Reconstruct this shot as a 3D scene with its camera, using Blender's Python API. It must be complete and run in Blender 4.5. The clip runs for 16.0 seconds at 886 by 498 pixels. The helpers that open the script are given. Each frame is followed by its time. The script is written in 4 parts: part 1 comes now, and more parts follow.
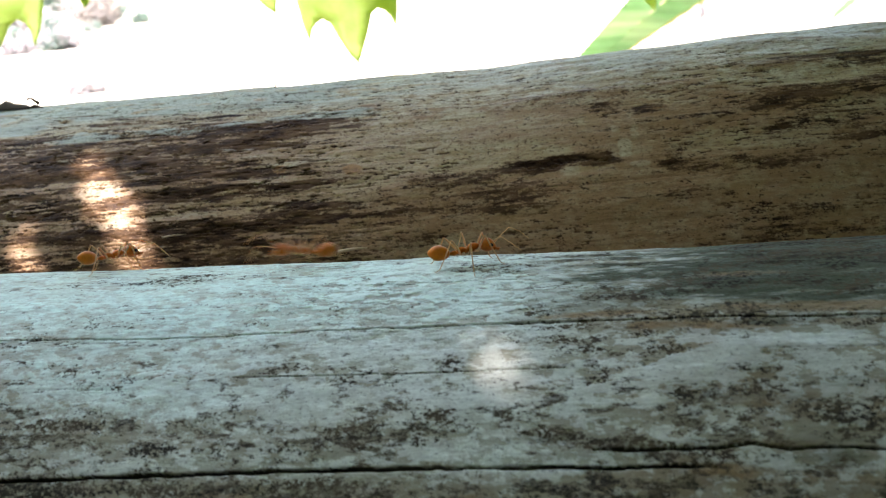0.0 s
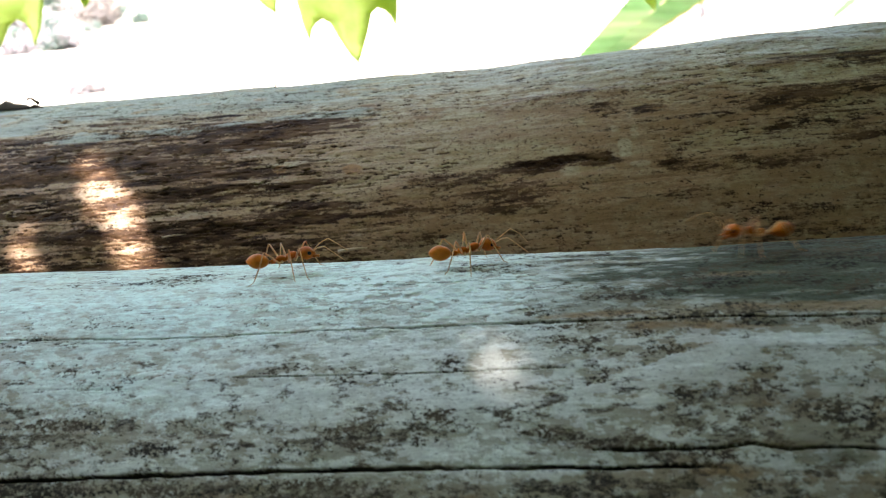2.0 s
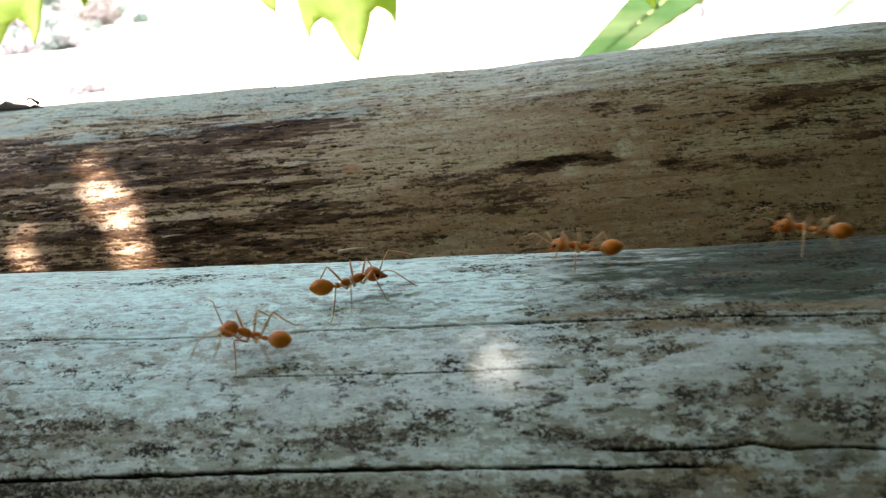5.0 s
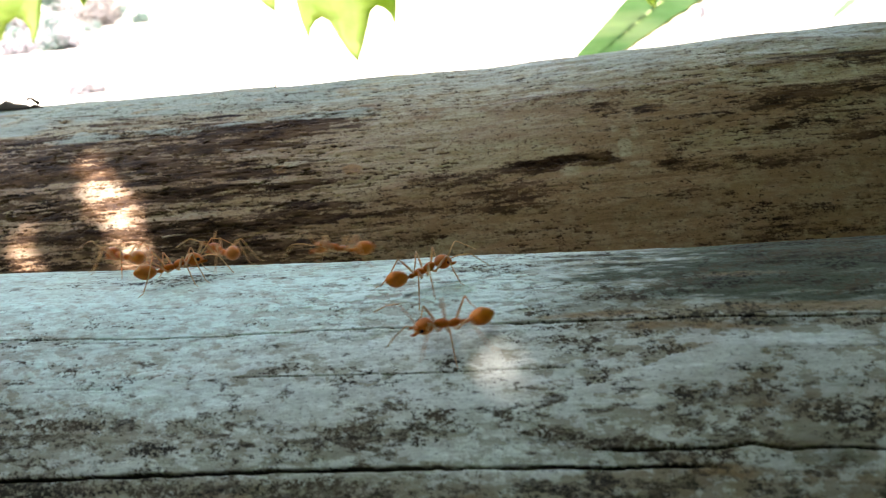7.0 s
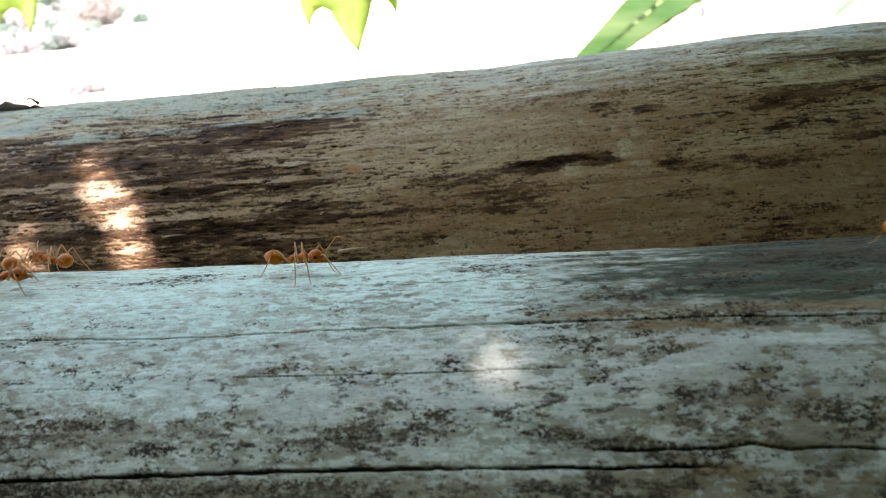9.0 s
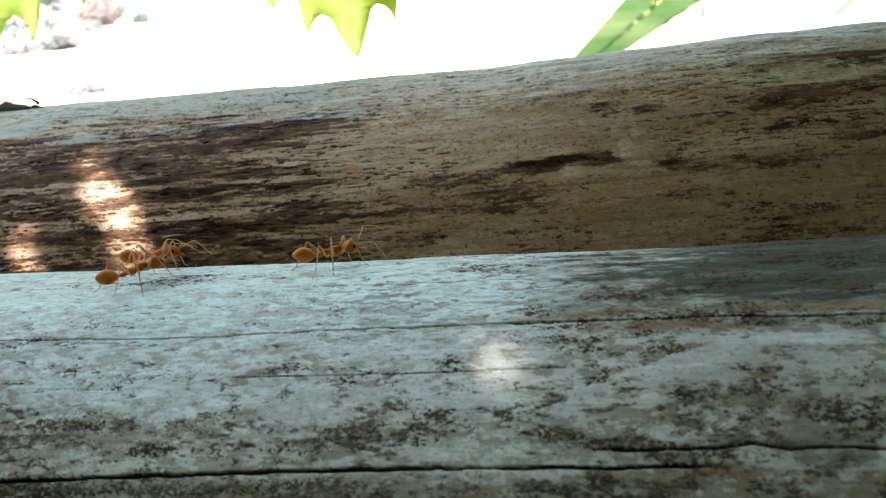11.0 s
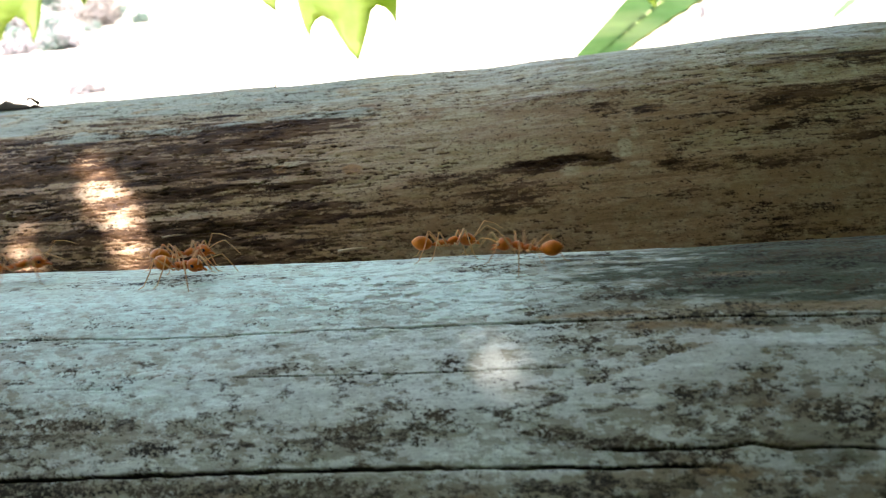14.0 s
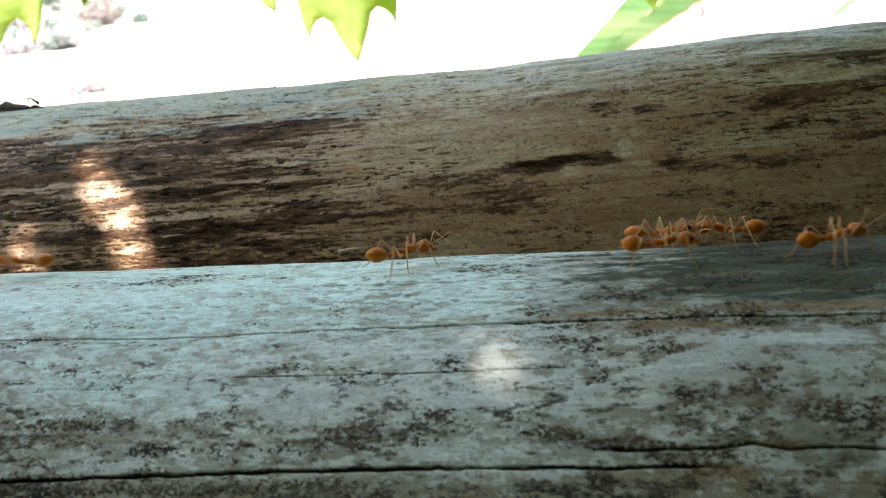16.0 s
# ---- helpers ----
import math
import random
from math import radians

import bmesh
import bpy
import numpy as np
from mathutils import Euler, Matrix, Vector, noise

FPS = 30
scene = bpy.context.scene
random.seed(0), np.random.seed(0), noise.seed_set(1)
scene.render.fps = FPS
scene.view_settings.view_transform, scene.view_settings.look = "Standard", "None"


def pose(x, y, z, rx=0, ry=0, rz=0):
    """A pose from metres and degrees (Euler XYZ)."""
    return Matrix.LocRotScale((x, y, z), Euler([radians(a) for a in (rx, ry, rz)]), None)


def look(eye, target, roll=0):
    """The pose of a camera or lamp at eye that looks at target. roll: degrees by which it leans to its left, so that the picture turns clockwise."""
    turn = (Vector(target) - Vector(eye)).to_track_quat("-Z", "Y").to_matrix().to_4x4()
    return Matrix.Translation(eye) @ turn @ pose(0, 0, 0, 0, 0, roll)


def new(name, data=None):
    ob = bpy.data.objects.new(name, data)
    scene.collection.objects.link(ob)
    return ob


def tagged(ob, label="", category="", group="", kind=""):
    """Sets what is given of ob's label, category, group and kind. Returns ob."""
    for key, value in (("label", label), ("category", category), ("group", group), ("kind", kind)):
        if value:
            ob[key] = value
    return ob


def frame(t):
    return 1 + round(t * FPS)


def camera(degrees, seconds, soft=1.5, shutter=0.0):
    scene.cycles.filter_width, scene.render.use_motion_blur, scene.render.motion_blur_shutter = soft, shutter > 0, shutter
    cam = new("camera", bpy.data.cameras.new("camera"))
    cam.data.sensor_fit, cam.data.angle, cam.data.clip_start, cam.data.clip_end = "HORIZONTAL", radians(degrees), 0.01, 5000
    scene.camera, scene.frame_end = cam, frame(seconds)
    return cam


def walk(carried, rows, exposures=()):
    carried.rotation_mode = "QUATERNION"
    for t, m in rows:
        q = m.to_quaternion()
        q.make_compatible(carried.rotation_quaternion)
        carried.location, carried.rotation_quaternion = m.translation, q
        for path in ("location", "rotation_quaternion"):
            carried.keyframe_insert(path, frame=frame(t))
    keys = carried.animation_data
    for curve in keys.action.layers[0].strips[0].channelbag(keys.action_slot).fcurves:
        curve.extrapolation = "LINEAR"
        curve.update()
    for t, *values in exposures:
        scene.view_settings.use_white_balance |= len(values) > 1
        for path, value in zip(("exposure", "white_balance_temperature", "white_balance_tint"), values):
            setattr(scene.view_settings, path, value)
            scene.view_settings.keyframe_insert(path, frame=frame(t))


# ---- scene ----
SECONDS = 16.0
EYE = (0.0, 0.0, 0.0975)
cam = camera(56, SECONDS, soft=1.2, shutter=0.4)
cam.data.dof.use_dof = True
cam.data.dof.focus_distance = 0.109
cam.data.dof.aperture_fstop = 56.0
STAND = look(EYE, (0.0, math.cos(radians(15)), EYE[2] - math.sin(radians(15))), -4.7)
walk(cam, [(0.0, STAND), (SECONDS, STAND)], [(0.0, 2.80, 8200, 5), (12.5, 2.80, 8200, 5), (14.0, 2.73, 8200, 4), (15.0, 2.74, 8200, 4), (SECONDS, 2.76, 8200, 3)])

# ---- light: open sky, one high sun behind the viewer's left shoulder ----
SUN_WAY = Vector((-0.34, -0.30, 0.89)).normalized()
world = bpy.data.worlds.new("sky")
scene.world = world
world.use_nodes = True
wn = world.node_tree.nodes
sky = wn.new("ShaderNodeTexSky")
sky.sky_type, sky.sun_disc = "NISHITA", False
sky.sun_elevation = math.asin(SUN_WAY.z)
sky.sun_rotation = math.atan2(SUN_WAY.x, SUN_WAY.y)
wn["Background"].inputs["Strength"].default_value = 0.13
world.node_tree.links.new(sky.outputs[0], wn["Background"].inputs["Color"])
sun = new("sun", bpy.data.lights.new("sun", "SUN"))
sun.data.energy, sun.data.angle, sun.data.color = 5.0, radians(0.53), (0.83, 0.81, 1.0)
sun.matrix_world = look(SUN_WAY * 3, (0, 0, 0))


# ---- materials ----
class Net:
    """A small helper that lays out a node material."""

    def __init__(self, name, rough=0.7, **values):
        self.mat = bpy.data.materials.new(name)
        self.mat.use_nodes = True
        self.n, self.l = self.mat.node_tree.nodes, self.mat.node_tree.links
        self.b = self.n["Principled BSDF"]
        self.b.inputs["Roughness"].default_value = rough
        for k, v in values.items():
            self.b.inputs[k.replace("_", " ")].default_value = v

    def put(self, socket, value):
        if hasattr(value, "is_output"):
            self.l.new(value, socket)
        elif isinstance(value, tuple) and len(value) == 3 and socket.type == "RGBA":
            socket.default_value = (*value, 1)
        else:
            socket.default_value = value

    def coords(self, scale=(1, 1, 1), kind="Object", turn=0.0):
        c, m = self.n.new("ShaderNodeTexCoord"), self.n.new("ShaderNodeMapping")
        self.l.new(c.outputs[kind], m.inputs[0])
        m.inputs["Scale"].default_value = scale
        m.inputs["Rotation"].default_value = (0, 0, turn)
        return m.outputs[0]

    def noise(self, where, scale, detail=6, rough=0.6, distort=0.0):
        t = self.n.new("ShaderNodeTexNoise")
        self.l.new(where, t.inputs["Vector"])
        for k, v in (("Scale", scale), ("Detail", detail), ("Roughness", rough), ("Distortion", distort)):
            t.inputs[k].default_value = v
        return t.outputs["Fac"]

    def ramp(self, f, lo, hi, a=0.0, b=1.0):
        m = self.n.new("ShaderNodeMapRange")
        for s, v in zip(m.inputs[:5], (f, lo, hi, a, b)):
            self.put(s, v)
        return m.outputs[0]

    def mix(self, f, a, b, kind="MIX"):
        m = self.n.new("ShaderNodeMix")
        m.data_type, m.blend_type = "RGBA", kind
        for s, v in ((m.inputs[0], f), (m.inputs[6], a), (m.inputs[7], b)):
            self.put(s, v)
        return m.outputs[2]

    def maths(self, op, a, b=0.0):
        m = self.n.new("ShaderNodeMath")
        m.operation = op
        self.put(m.inputs[0], a), self.put(m.inputs[1], b)
        return m.outputs[0]

    def attr(self, name):
        a = self.n.new("ShaderNodeAttribute")
        a.attribute_name = name
        return a.outputs["Fac"]

    def rand(self):
        return self.n.new("ShaderNodeObjectInfo").outputs["Random"]

    def island(self):
        return self.n.new("ShaderNodeNewGeometry").outputs["Random Per Island"]

    def colour(self, c):
        self.put(self.b.inputs["Base Color"], c)
        return self

    def bump(self, h, strength, dist):
        b = self.n.new("ShaderNodeBump")
        b.inputs["Strength"].default_value, b.inputs["Distance"].default_value = strength, dist
        self.l.new(h, b.inputs["Height"])
        self.l.new(b.outputs[0], self.b.inputs["Normal"])
        return self


def wood_material(name, base, base_b, pale, pale_b, dark, warm, overlay, overlay_b, rough, sheen, streak, mottle, sky_wash=(0.78, 0.95, 0.86)):
    """Bare weathered wood: fibres along the pole, worn paint, rot and fine dark specks; some shade and sky sheen are in
    the colour.
    """
    n = Net(name, rough, Specular_IOR_Level=sheen)
    fibre = n.noise(n.coords((0.06, 1, 1), turn=radians(8)), 2800, 6, 0.7)
    mid = n.noise(n.coords((0.30, 1, 1), turn=radians(8)), 480, 6, 0.65)
    crumb = n.noise(n.coords((0.6, 1, 1), turn=radians(8)), 3000, 4, 0.75)
    c = n.mix(n.ramp(mid, 0.38, 0.62), base, base_b)
    c = n.mix(n.attr("warm"), c, warm)
    # bluish whitewash: its own cyan with the sky's reflection mixed into the colour
    c = n.mix(n.attr("pale"), c, n.mix(n.attr("blue"), n.mix(n.ramp(crumb, 0.35, 0.65), pale, pale_b), n.mix(n.ramp(crumb, 0.35, 0.65), sky_wash, n.mix(0.12, sky_wash, base))))
    spots = n.noise(n.coords((0.7, 1, 1), turn=radians(8)), 1200, 8, 0.75)
    c = n.mix(n.ramp(spots, 0.47, 0.64, 0.0, mottle), c, n.mix(n.ramp(mid, 0.4, 0.6), warm, n.mix(0.4, dark, warm)))
    c = n.mix(n.ramp(spots, 0.43, 0.34, 0.0, mottle * 0.6), c, n.mix(0.5, base_b, pale_b))
    # front: green stain and painted shade; rear: grey-green tone with painted sky sheen
    c = n.mix(n.attr("stain_and_light"), c, n.mix(n.ramp(crumb, 0.35, 0.65), overlay, overlay_b))
    c = n.mix(n.attr("rust"), c, n.mix(n.ramp(crumb, 0.35, 0.65), (0.33, 0.17, 0.055), (0.25, 0.12, 0.04)))
    c = n.mix(n.ramp(fibre, 0.45, 0.75, 0.0, streak), c, n.mix(0.35, dark, warm))
    rot = n.maths("ADD", n.attr("grime_shade"), n.ramp(crumb, 0.3, 0.7, -0.34, 0.34))
    rot = n.maths("MULTIPLY", n.ramp(rot, 0.12, 0.72), n.ramp(n.attr("grime_shade"), 0.0, 0.25))
    c = n.mix(rot, c, n.mix(n.ramp(mid, 0.4, 0.6), dark, n.mix(0.35, dark, warm)))
    c = n.mix(n.ramp(crumb, 0.60, 0.68, 0.0, 0.6), c, dark)
    n.colour(c)
    n.put(n.b.inputs["Specular IOR Level"], n.maths("MULTIPLY", n.ramp(rot, 0, 1, sheen, sheen * 0.2), n.ramp(n.attr("stain_and_light"), 0, 1, 1.0, 0.25)))
    n.put(n.b.inputs["Roughness"], n.ramp(rot, 0, 1, rough, rough + 0.02))
    return n.bump(n.maths("ADD", fibre, n.maths("MULTIPLY", crumb, 0.7)), 0.45, 0.00014).mat


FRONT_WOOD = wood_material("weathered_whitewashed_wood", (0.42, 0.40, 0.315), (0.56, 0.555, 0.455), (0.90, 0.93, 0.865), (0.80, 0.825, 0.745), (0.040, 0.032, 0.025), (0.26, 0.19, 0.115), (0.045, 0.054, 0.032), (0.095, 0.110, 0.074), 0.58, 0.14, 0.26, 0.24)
REAR_WOOD = wood_material("weathered_brown_wood", (0.315, 0.228, 0.120), (0.41, 0.312, 0.178), (0.52, 0.46, 0.325), (0.43, 0.37, 0.235), (0.031, 0.016, 0.009), (0.275, 0.158, 0.078), (0.305, 0.345, 0.298), (0.395, 0.44, 0.385), 0.42, 0.22, 0.18, 0.70)


def ant_material(name, col, rough=0.35, sss=0.25):
    n = Net(name, rough, Subsurface_Weight=sss, Subsurface_Scale=0.0006, Specular_IOR_Level=0.2)
    n.b.inputs["Subsurface Radius"].default_value = (1.0, 0.4, 0.15)
    f = n.noise(n.coords(), 900, 3)
    dark = tuple(v * 0.55 for v in col)
    return n.colour(n.mix(n.ramp(f, 0.3, 0.7), dark, col)).mat


ANT_SHELL = ant_material("amber_ant_shell", (0.62, 0.150, 0.012), 0.42, 0.14)
ANT_GASTER = ant_material("amber_gaster_shell", (0.68, 0.185, 0.014), 0.36, 0.2)
ANT_LEG = ant_material("pale_amber_leg", (0.74, 0.41, 0.19), 0.4, 0.35)
ANT_EYE = Net("black_eye", 0.45, Specular_IOR_Level=0.2).colour((0.012, 0.008, 0.006)).mat


def leaf_material(name, a, b, glow=0.5, scale=60, stretch=(1, 1, 1), band="", band_colour=(0.4, 0.45, 0.2)):
    n = Net(name, 0.5)
    c = n.mix(n.ramp(n.noise(n.coords(stretch), scale, 5), 0.35, 0.65), a, b)
    if band:
        c = n.mix(n.ramp(n.attr(band), 0.45, 0.95, 0.0, 0.8), c, band_colour)
    n.colour(c)
    t = n.n.new("ShaderNodeBsdfTranslucent")
    n.l.new(c, t.inputs["Color"])
    m = n.n.new("ShaderNodeMixShader")
    m.inputs[0].default_value = glow
    n.l.new(n.b.outputs[0], m.inputs[1]), n.l.new(t.outputs[0], m.inputs[2])
    n.l.new(m.outputs[0], n.n["Material Output"].inputs["Surface"])
    return n.mat


LEAF = leaf_material("young_green_leaf", (0.28, 0.39, 0.09), (0.38, 0.465, 0.16), 0.72, 70)
VEIN = leaf_material("leaf_vein", (0.24, 0.33, 0.11), (0.28, 0.36, 0.14), 0.3)
BANANA = leaf_material("banana_leaf", (0.12, 0.235, 0.085), (0.15, 0.275, 0.115), 0.5, 90, (0.35, 0.2, 0.6), "stripe", (0.27, 0.36, 0.18))
DRY_EDGE = leaf_material("dry_leaf_edge", (0.42, 0.40, 0.17), (0.34, 0.29, 0.12), 0.5, 20)
CANOPY = leaf_material("canopy_leaf", (0.04, 0.10, 0.02), (0.07, 0.15, 0.03), 0.06)
SHRUB = leaf_material("dusty_shrub_leaf", (0.12, 0.18, 0.15), (0.16, 0.22, 0.185), 0.4, 20)
DRY = leaf_material("dry_weed", (0.25, 0.225, 0.24), (0.32, 0.29, 0.30), 0.4, 20)
PALE_WEED = leaf_material("pale_dry_weed", (0.16, 0.135, 0.125), (0.21, 0.185, 0.165), 0.4, 20)
BARK = Net("grey_bark", 0.85)
BARK.colour(BARK.mix(BARK.noise(BARK.coords((1, 1, 0.2)), 120, 6), (0.10, 0.08, 0.06), (0.24, 0.20, 0.16)))
BARK = BARK.bump(BARK.noise(BARK.coords((1, 1, 0.2)), 180, 5), 0.6, 0.002).mat
STRAW = Net("pale_straw", 0.6)
STRAW = STRAW.colour(STRAW.mix(STRAW.noise(STRAW.coords(), 900, 3), (0.42, 0.30, 0.17), (0.58, 0.45, 0.28))).mat
CHIP = Net("dark_bark_chip", 0.85)
CHIP = CHIP.colour(CHIP.mix(CHIP.noise(CHIP.coords(), 700, 5), (0.040, 0.028, 0.018), (0.15, 0.11, 0.07))).mat
SOIL = Net("dry_pale_soil", 0.95)
sc = SOIL.coords()
SOIL.colour(SOIL.mix(SOIL.ramp(SOIL.noise(sc, 3, 8), 0.35, 0.65), SOIL.mix(SOIL.noise(sc, 90, 5), (0.52, 0.45, 0.34), (0.64, 0.57, 0.45)), (0.70, 0.65, 0.55)))
SOIL = SOIL.bump(SOIL.noise(sc, 60, 8), 0.6, 0.006).mat


# ---- mesh helpers ----
def link(name, me, material, parent=None, label=""):
    me.materials.append(material) if material.name not in [m.name for m in me.materials] else None
    ob = new(name, me)
    if parent:
        ob.parent = parent
    if label:
        tagged(ob, label)
    return ob


def part(name, bm, material, parent=None, label="", smooth=True):
    me = bpy.data.meshes.new(name)
    for f in bm.faces:
        f.smooth = smooth
    bm.to_mesh(me)
    bm.free()
    return link(name, me, material, parent, label)


def tube(bm, points, radii, sides=8, cap=True):
    """A tapered tube through the points."""
    rings = []
    pts = [Vector(p) for p in points]
    for i, p in enumerate(pts):
        d = (pts[min(i + 1, len(pts) - 1)] - pts[max(i - 1, 0)]).normalized()
        a = d.orthogonal().normalized() if not rings else (side - d * side.dot(d)).normalized()
        side = a
        b = d.cross(a)
        rings.append([bm.verts.new(p + float(radii[i]) * (math.cos(t) * a + math.sin(t) * b)) for t in (2 * math.pi * k / sides for k in range(sides))])
    for r, s in zip(rings, rings[1:]):
        for k in range(sides):
            bm.faces.new((r[k], r[(k + 1) % sides], s[(k + 1) % sides], s[k]))
    if cap:
        bm.faces.new(rings[0][::-1]), bm.faces.new(rings[-1])
    return bm


def egg(bm, centre, size, tilt=0.0, segs=20, rings=14, shape=None):
    """An ellipsoid; shape(u) scales its girth along the long axis, u from -1 to 1."""
    made = bmesh.ops.create_uvsphere(bm, u_segments=segs, v_segments=rings, radius=1.0)["verts"]
    turn = Matrix.Rotation(radians(90), 3, "Y")
    lean = Matrix.Rotation(radians(tilt), 3, "Y")
    for v in made:
        p = turn @ v.co
        k = shape(p.x) if shape else 1.0
        p = Vector((p.x * size[0], p.y * size[1] * k, p.z * size[2] * k))
        v.co = lean @ p + Vector(centre)
    return bm


# ---- the two poles: weathered rails that lie side by side on the ground ----
YAW = radians(8)
AX = np.array((math.cos(YAW), -math.sin(YAW), 0.0))   # along the poles
AW = np.array((math.sin(YAW), math.cos(YAW), 0.0))    # away from the viewer
UP = np.array((0.0, 0.0, 1.0))


class Pole:
    """The centre line and girth of a pole; u runs along it in metres, a round it in degrees from the top towards the viewer."""

    def __init__(self, away, height, radius, bend, knobs=()):
        self.away, self.height, self.radius, self.bend, self.knobs = away, height, radius, bend, knobs

    def centre(self, u):
        u = np.asarray(u, float)
        c, k = self.bend, np.clip(u, -0.08, 0.08)
        z = c[0] + c[1] * u + c[2] * k ** 2 + c[3] * k ** 3 + (u - k) * (2 * c[2] * k + 3 * c[3] * k ** 2)
        return AX * u[..., None] + AW * self.away + UP * (self.height + z)[..., None]

    def point(self, u, a, lift=0.0):
        r, a = self.radius + lift, np.radians(a)
        return self.centre(u) - (np.sin(a) * r)[..., None] * AW + (np.cos(a) * r)[..., None] * UP

    def swell(self, u):
        return sum((h * np.exp(-((u - m) / w) ** 2) for m, w, h in self.knobs), np.zeros_like(u))


FRONT = Pole(0.0908, 0.0341, 0.035, (0.00136, 0.0021, 0.1412, 0.249))
REAR = Pole(0.1697, 0.0443, 0.0445, (0.00052, 0.03693, 0.0285, -1.609), ((-0.083, 0.012, 0.0003), (-0.064, 0.012, 0.00035), (-0.011, 0.012, -0.0004), (0.034, 0.015, 0.0003)))


def value_noise(x, y, seed):
    t = np.random.default_rng(seed).random((256, 256))
    xi, yi = np.floor(x).astype(int), np.floor(y).astype(int)
    fx, fy = x - xi, y - yi
    fx, fy = fx * fx * (3 - 2 * fx), fy * fy * (3 - 2 * fy)
    x0, x1, y0, y1 = xi & 255, (xi + 1) & 255, yi & 255, (yi + 1) & 255
    return (t[x0, y0] * (1 - fx) + t[x1, y0] * fx) * (1 - fy) + (t[x0, y1] * (1 - fx) + t[x1, y1] * fx) * fy


def fractal(x, y, octaves, seed, gain=0.55):
    total, weight, amp = 0.0, 0.0, 1.0
    for k in range(octaves):
        total = total + amp * value_noise(x * 2.03 ** k + 17.3 * k, y * 2.03 ** k + 9.1 * k, seed + k)
        weight, amp = weight + amp, amp * gain
    return total / weight


def step(lo, hi, v):
    t = np.clip((v - lo) / (hi - lo), 0, 1)
    return t * t * (3 - 2 * t)


def axis_steps(fine_lo, fine_hi, count, lo, hi, extra):
    return np.concatenate([np.linspace(lo, fine_lo, extra, endpoint=False), np.linspace(fine_lo, fine_hi, count, endpoint=False), np.linspace(fine_hi, hi, extra + 1)])


def patches(u, a, rows, wobble):
    """Stains and bare spots: u in mm, a in degrees, half length, half height, strength."""
    dark, pale = np.zeros_like(u), np.zeros_like(u)
    for m, b, w, h, k in rows:
        d = ((u - m) / w) ** 2 + ((a - b + wobble * h * 1.6) / h) ** 2
        g = abs(k) * np.exp(-d ** 1.2)
        if k > 0:
            dark = np.maximum(dark, g)
        else:
            pale = np.maximum(pale, g)
    return dark, pale


def crack(u, a, pts, width, seed):
    """A split along the grain: how far inside it each place is, 0 to 1."""
    pts = np.array(pts, float)
    line = np.interp(u, pts[:, 0], pts[:, 1]) + (fractal(u * 0.5, u * 0 + seed, 4, seed) - 0.5) * 0.45
    inside = (u > pts[0, 0]) & (u < pts[-1, 0])
    ends = np.clip(np.minimum(u - pts[0, 0], pts[-1, 0] - u) / 3.0, 0, 1)
    w = width * (0.45 + 1.1 * fractal(u * 0.22, u * 0 + 3.0, 3, seed + 7)) * ends
    return np.where(inside, np.clip(1.0 - np.abs(a - line) / np.maximum(w, 1e-4), 0, 1), 0.0)


def pole_mesh(name, pole, us, angles, fields, material, label):
    """Skin of a pole with grain, flakes and splits as real relief."""
    uu, aa = np.meshgrid(us, angles, indexing="ij")
    lift, grime_shade, pale, warm, stain_and_light, rust, blue = fields(uu * 1000, aa, aa * math.pi / 180 * pole.radius * 1000)
    co = pole.point(uu, aa, lift * 0.001 + pole.swell(uu)).reshape(-1, 3)
    nu, na = uu.shape
    i, j = np.meshgrid(np.arange(nu - 1), np.arange(na), indexing="ij")
    k = (j + 1) % na
    quads = np.stack([i * na + j, (i + 1) * na + j, (i + 1) * na + k, i * na + k], -1).reshape(-1, 4)
    me = bpy.data.meshes.new(name)
    me.vertices.add(len(co))
    me.vertices.foreach_set("co", co.ravel())
    ends = np.concatenate([np.arange(na)[::-1], (nu - 1) * na + np.arange(na)])
    loops = np.concatenate([quads.ravel(), ends])
    starts = np.concatenate([np.arange(len(quads)) * 4, [len(quads) * 4, len(quads) * 4 + na]])
    me.loops.add(len(loops))
    me.loops.foreach_set("vertex_index", loops.astype(np.int32))
    me.polygons.add(len(starts))
    me.polygons.foreach_set("loop_start", starts.astype(np.int32))
    me.update(calc_edges=True)
    me.validate()
    me.shade_smooth()
    for key, val in (("grime_shade", grime_shade), ("pale", pale), ("warm", warm), ("stain_and_light", stain_and_light), ("rust", rust), ("blue", blue)):
        me.attributes.new(key, "FLOAT", "POINT").data.foreach_set("value", np.clip(val, 0, 1).ravel().astype(np.float32))
    ob = link(name, me, material)
    return tagged(ob, label, "wooden pole")


FRONT_STAINS = [(-56.0, 21.7, 6.1, 1.2, 0.6), (-50.9, 28.5, 4.5, 1.4, 0.5), (-48.9, 39.7, 8.0, 1.7, 0.7), (-37.1, 41.2, 7.5, 2.6, 0.5), (-31.8, 39.0, 4.0, 2.1, 0.35), (-22.8, 40.6, 6.0, 1.1, 0.55), (-13.2, 39.6, 4.2, 1.0, 0.5), (-19.3, 29.8, 3.9, 0.8, 0.7), (-11.5, 29.6, 3.0, 0.8, 0.6), (3.3, 31.0, 1.5, 2.1, 1.1), (-1.2, 29.6, 1.9, 0.7, 0.8), (8.3, 27.5, 4.4, 0.9, 0.9), (16.7, 25.5, 2.5, 0.9, 0.8), (0.5, 24.3, 7.2, 1.0, 0.7), (8.1, 14.5, 3.0, 1.2, 0.9), (-2.0, 42.4, 3.6, 1.9, 0.7), (6.3, 43.9, 7.2, 1.8, 1.2), (5.6, 47.8, 3.6, 0.8, 0.6)]
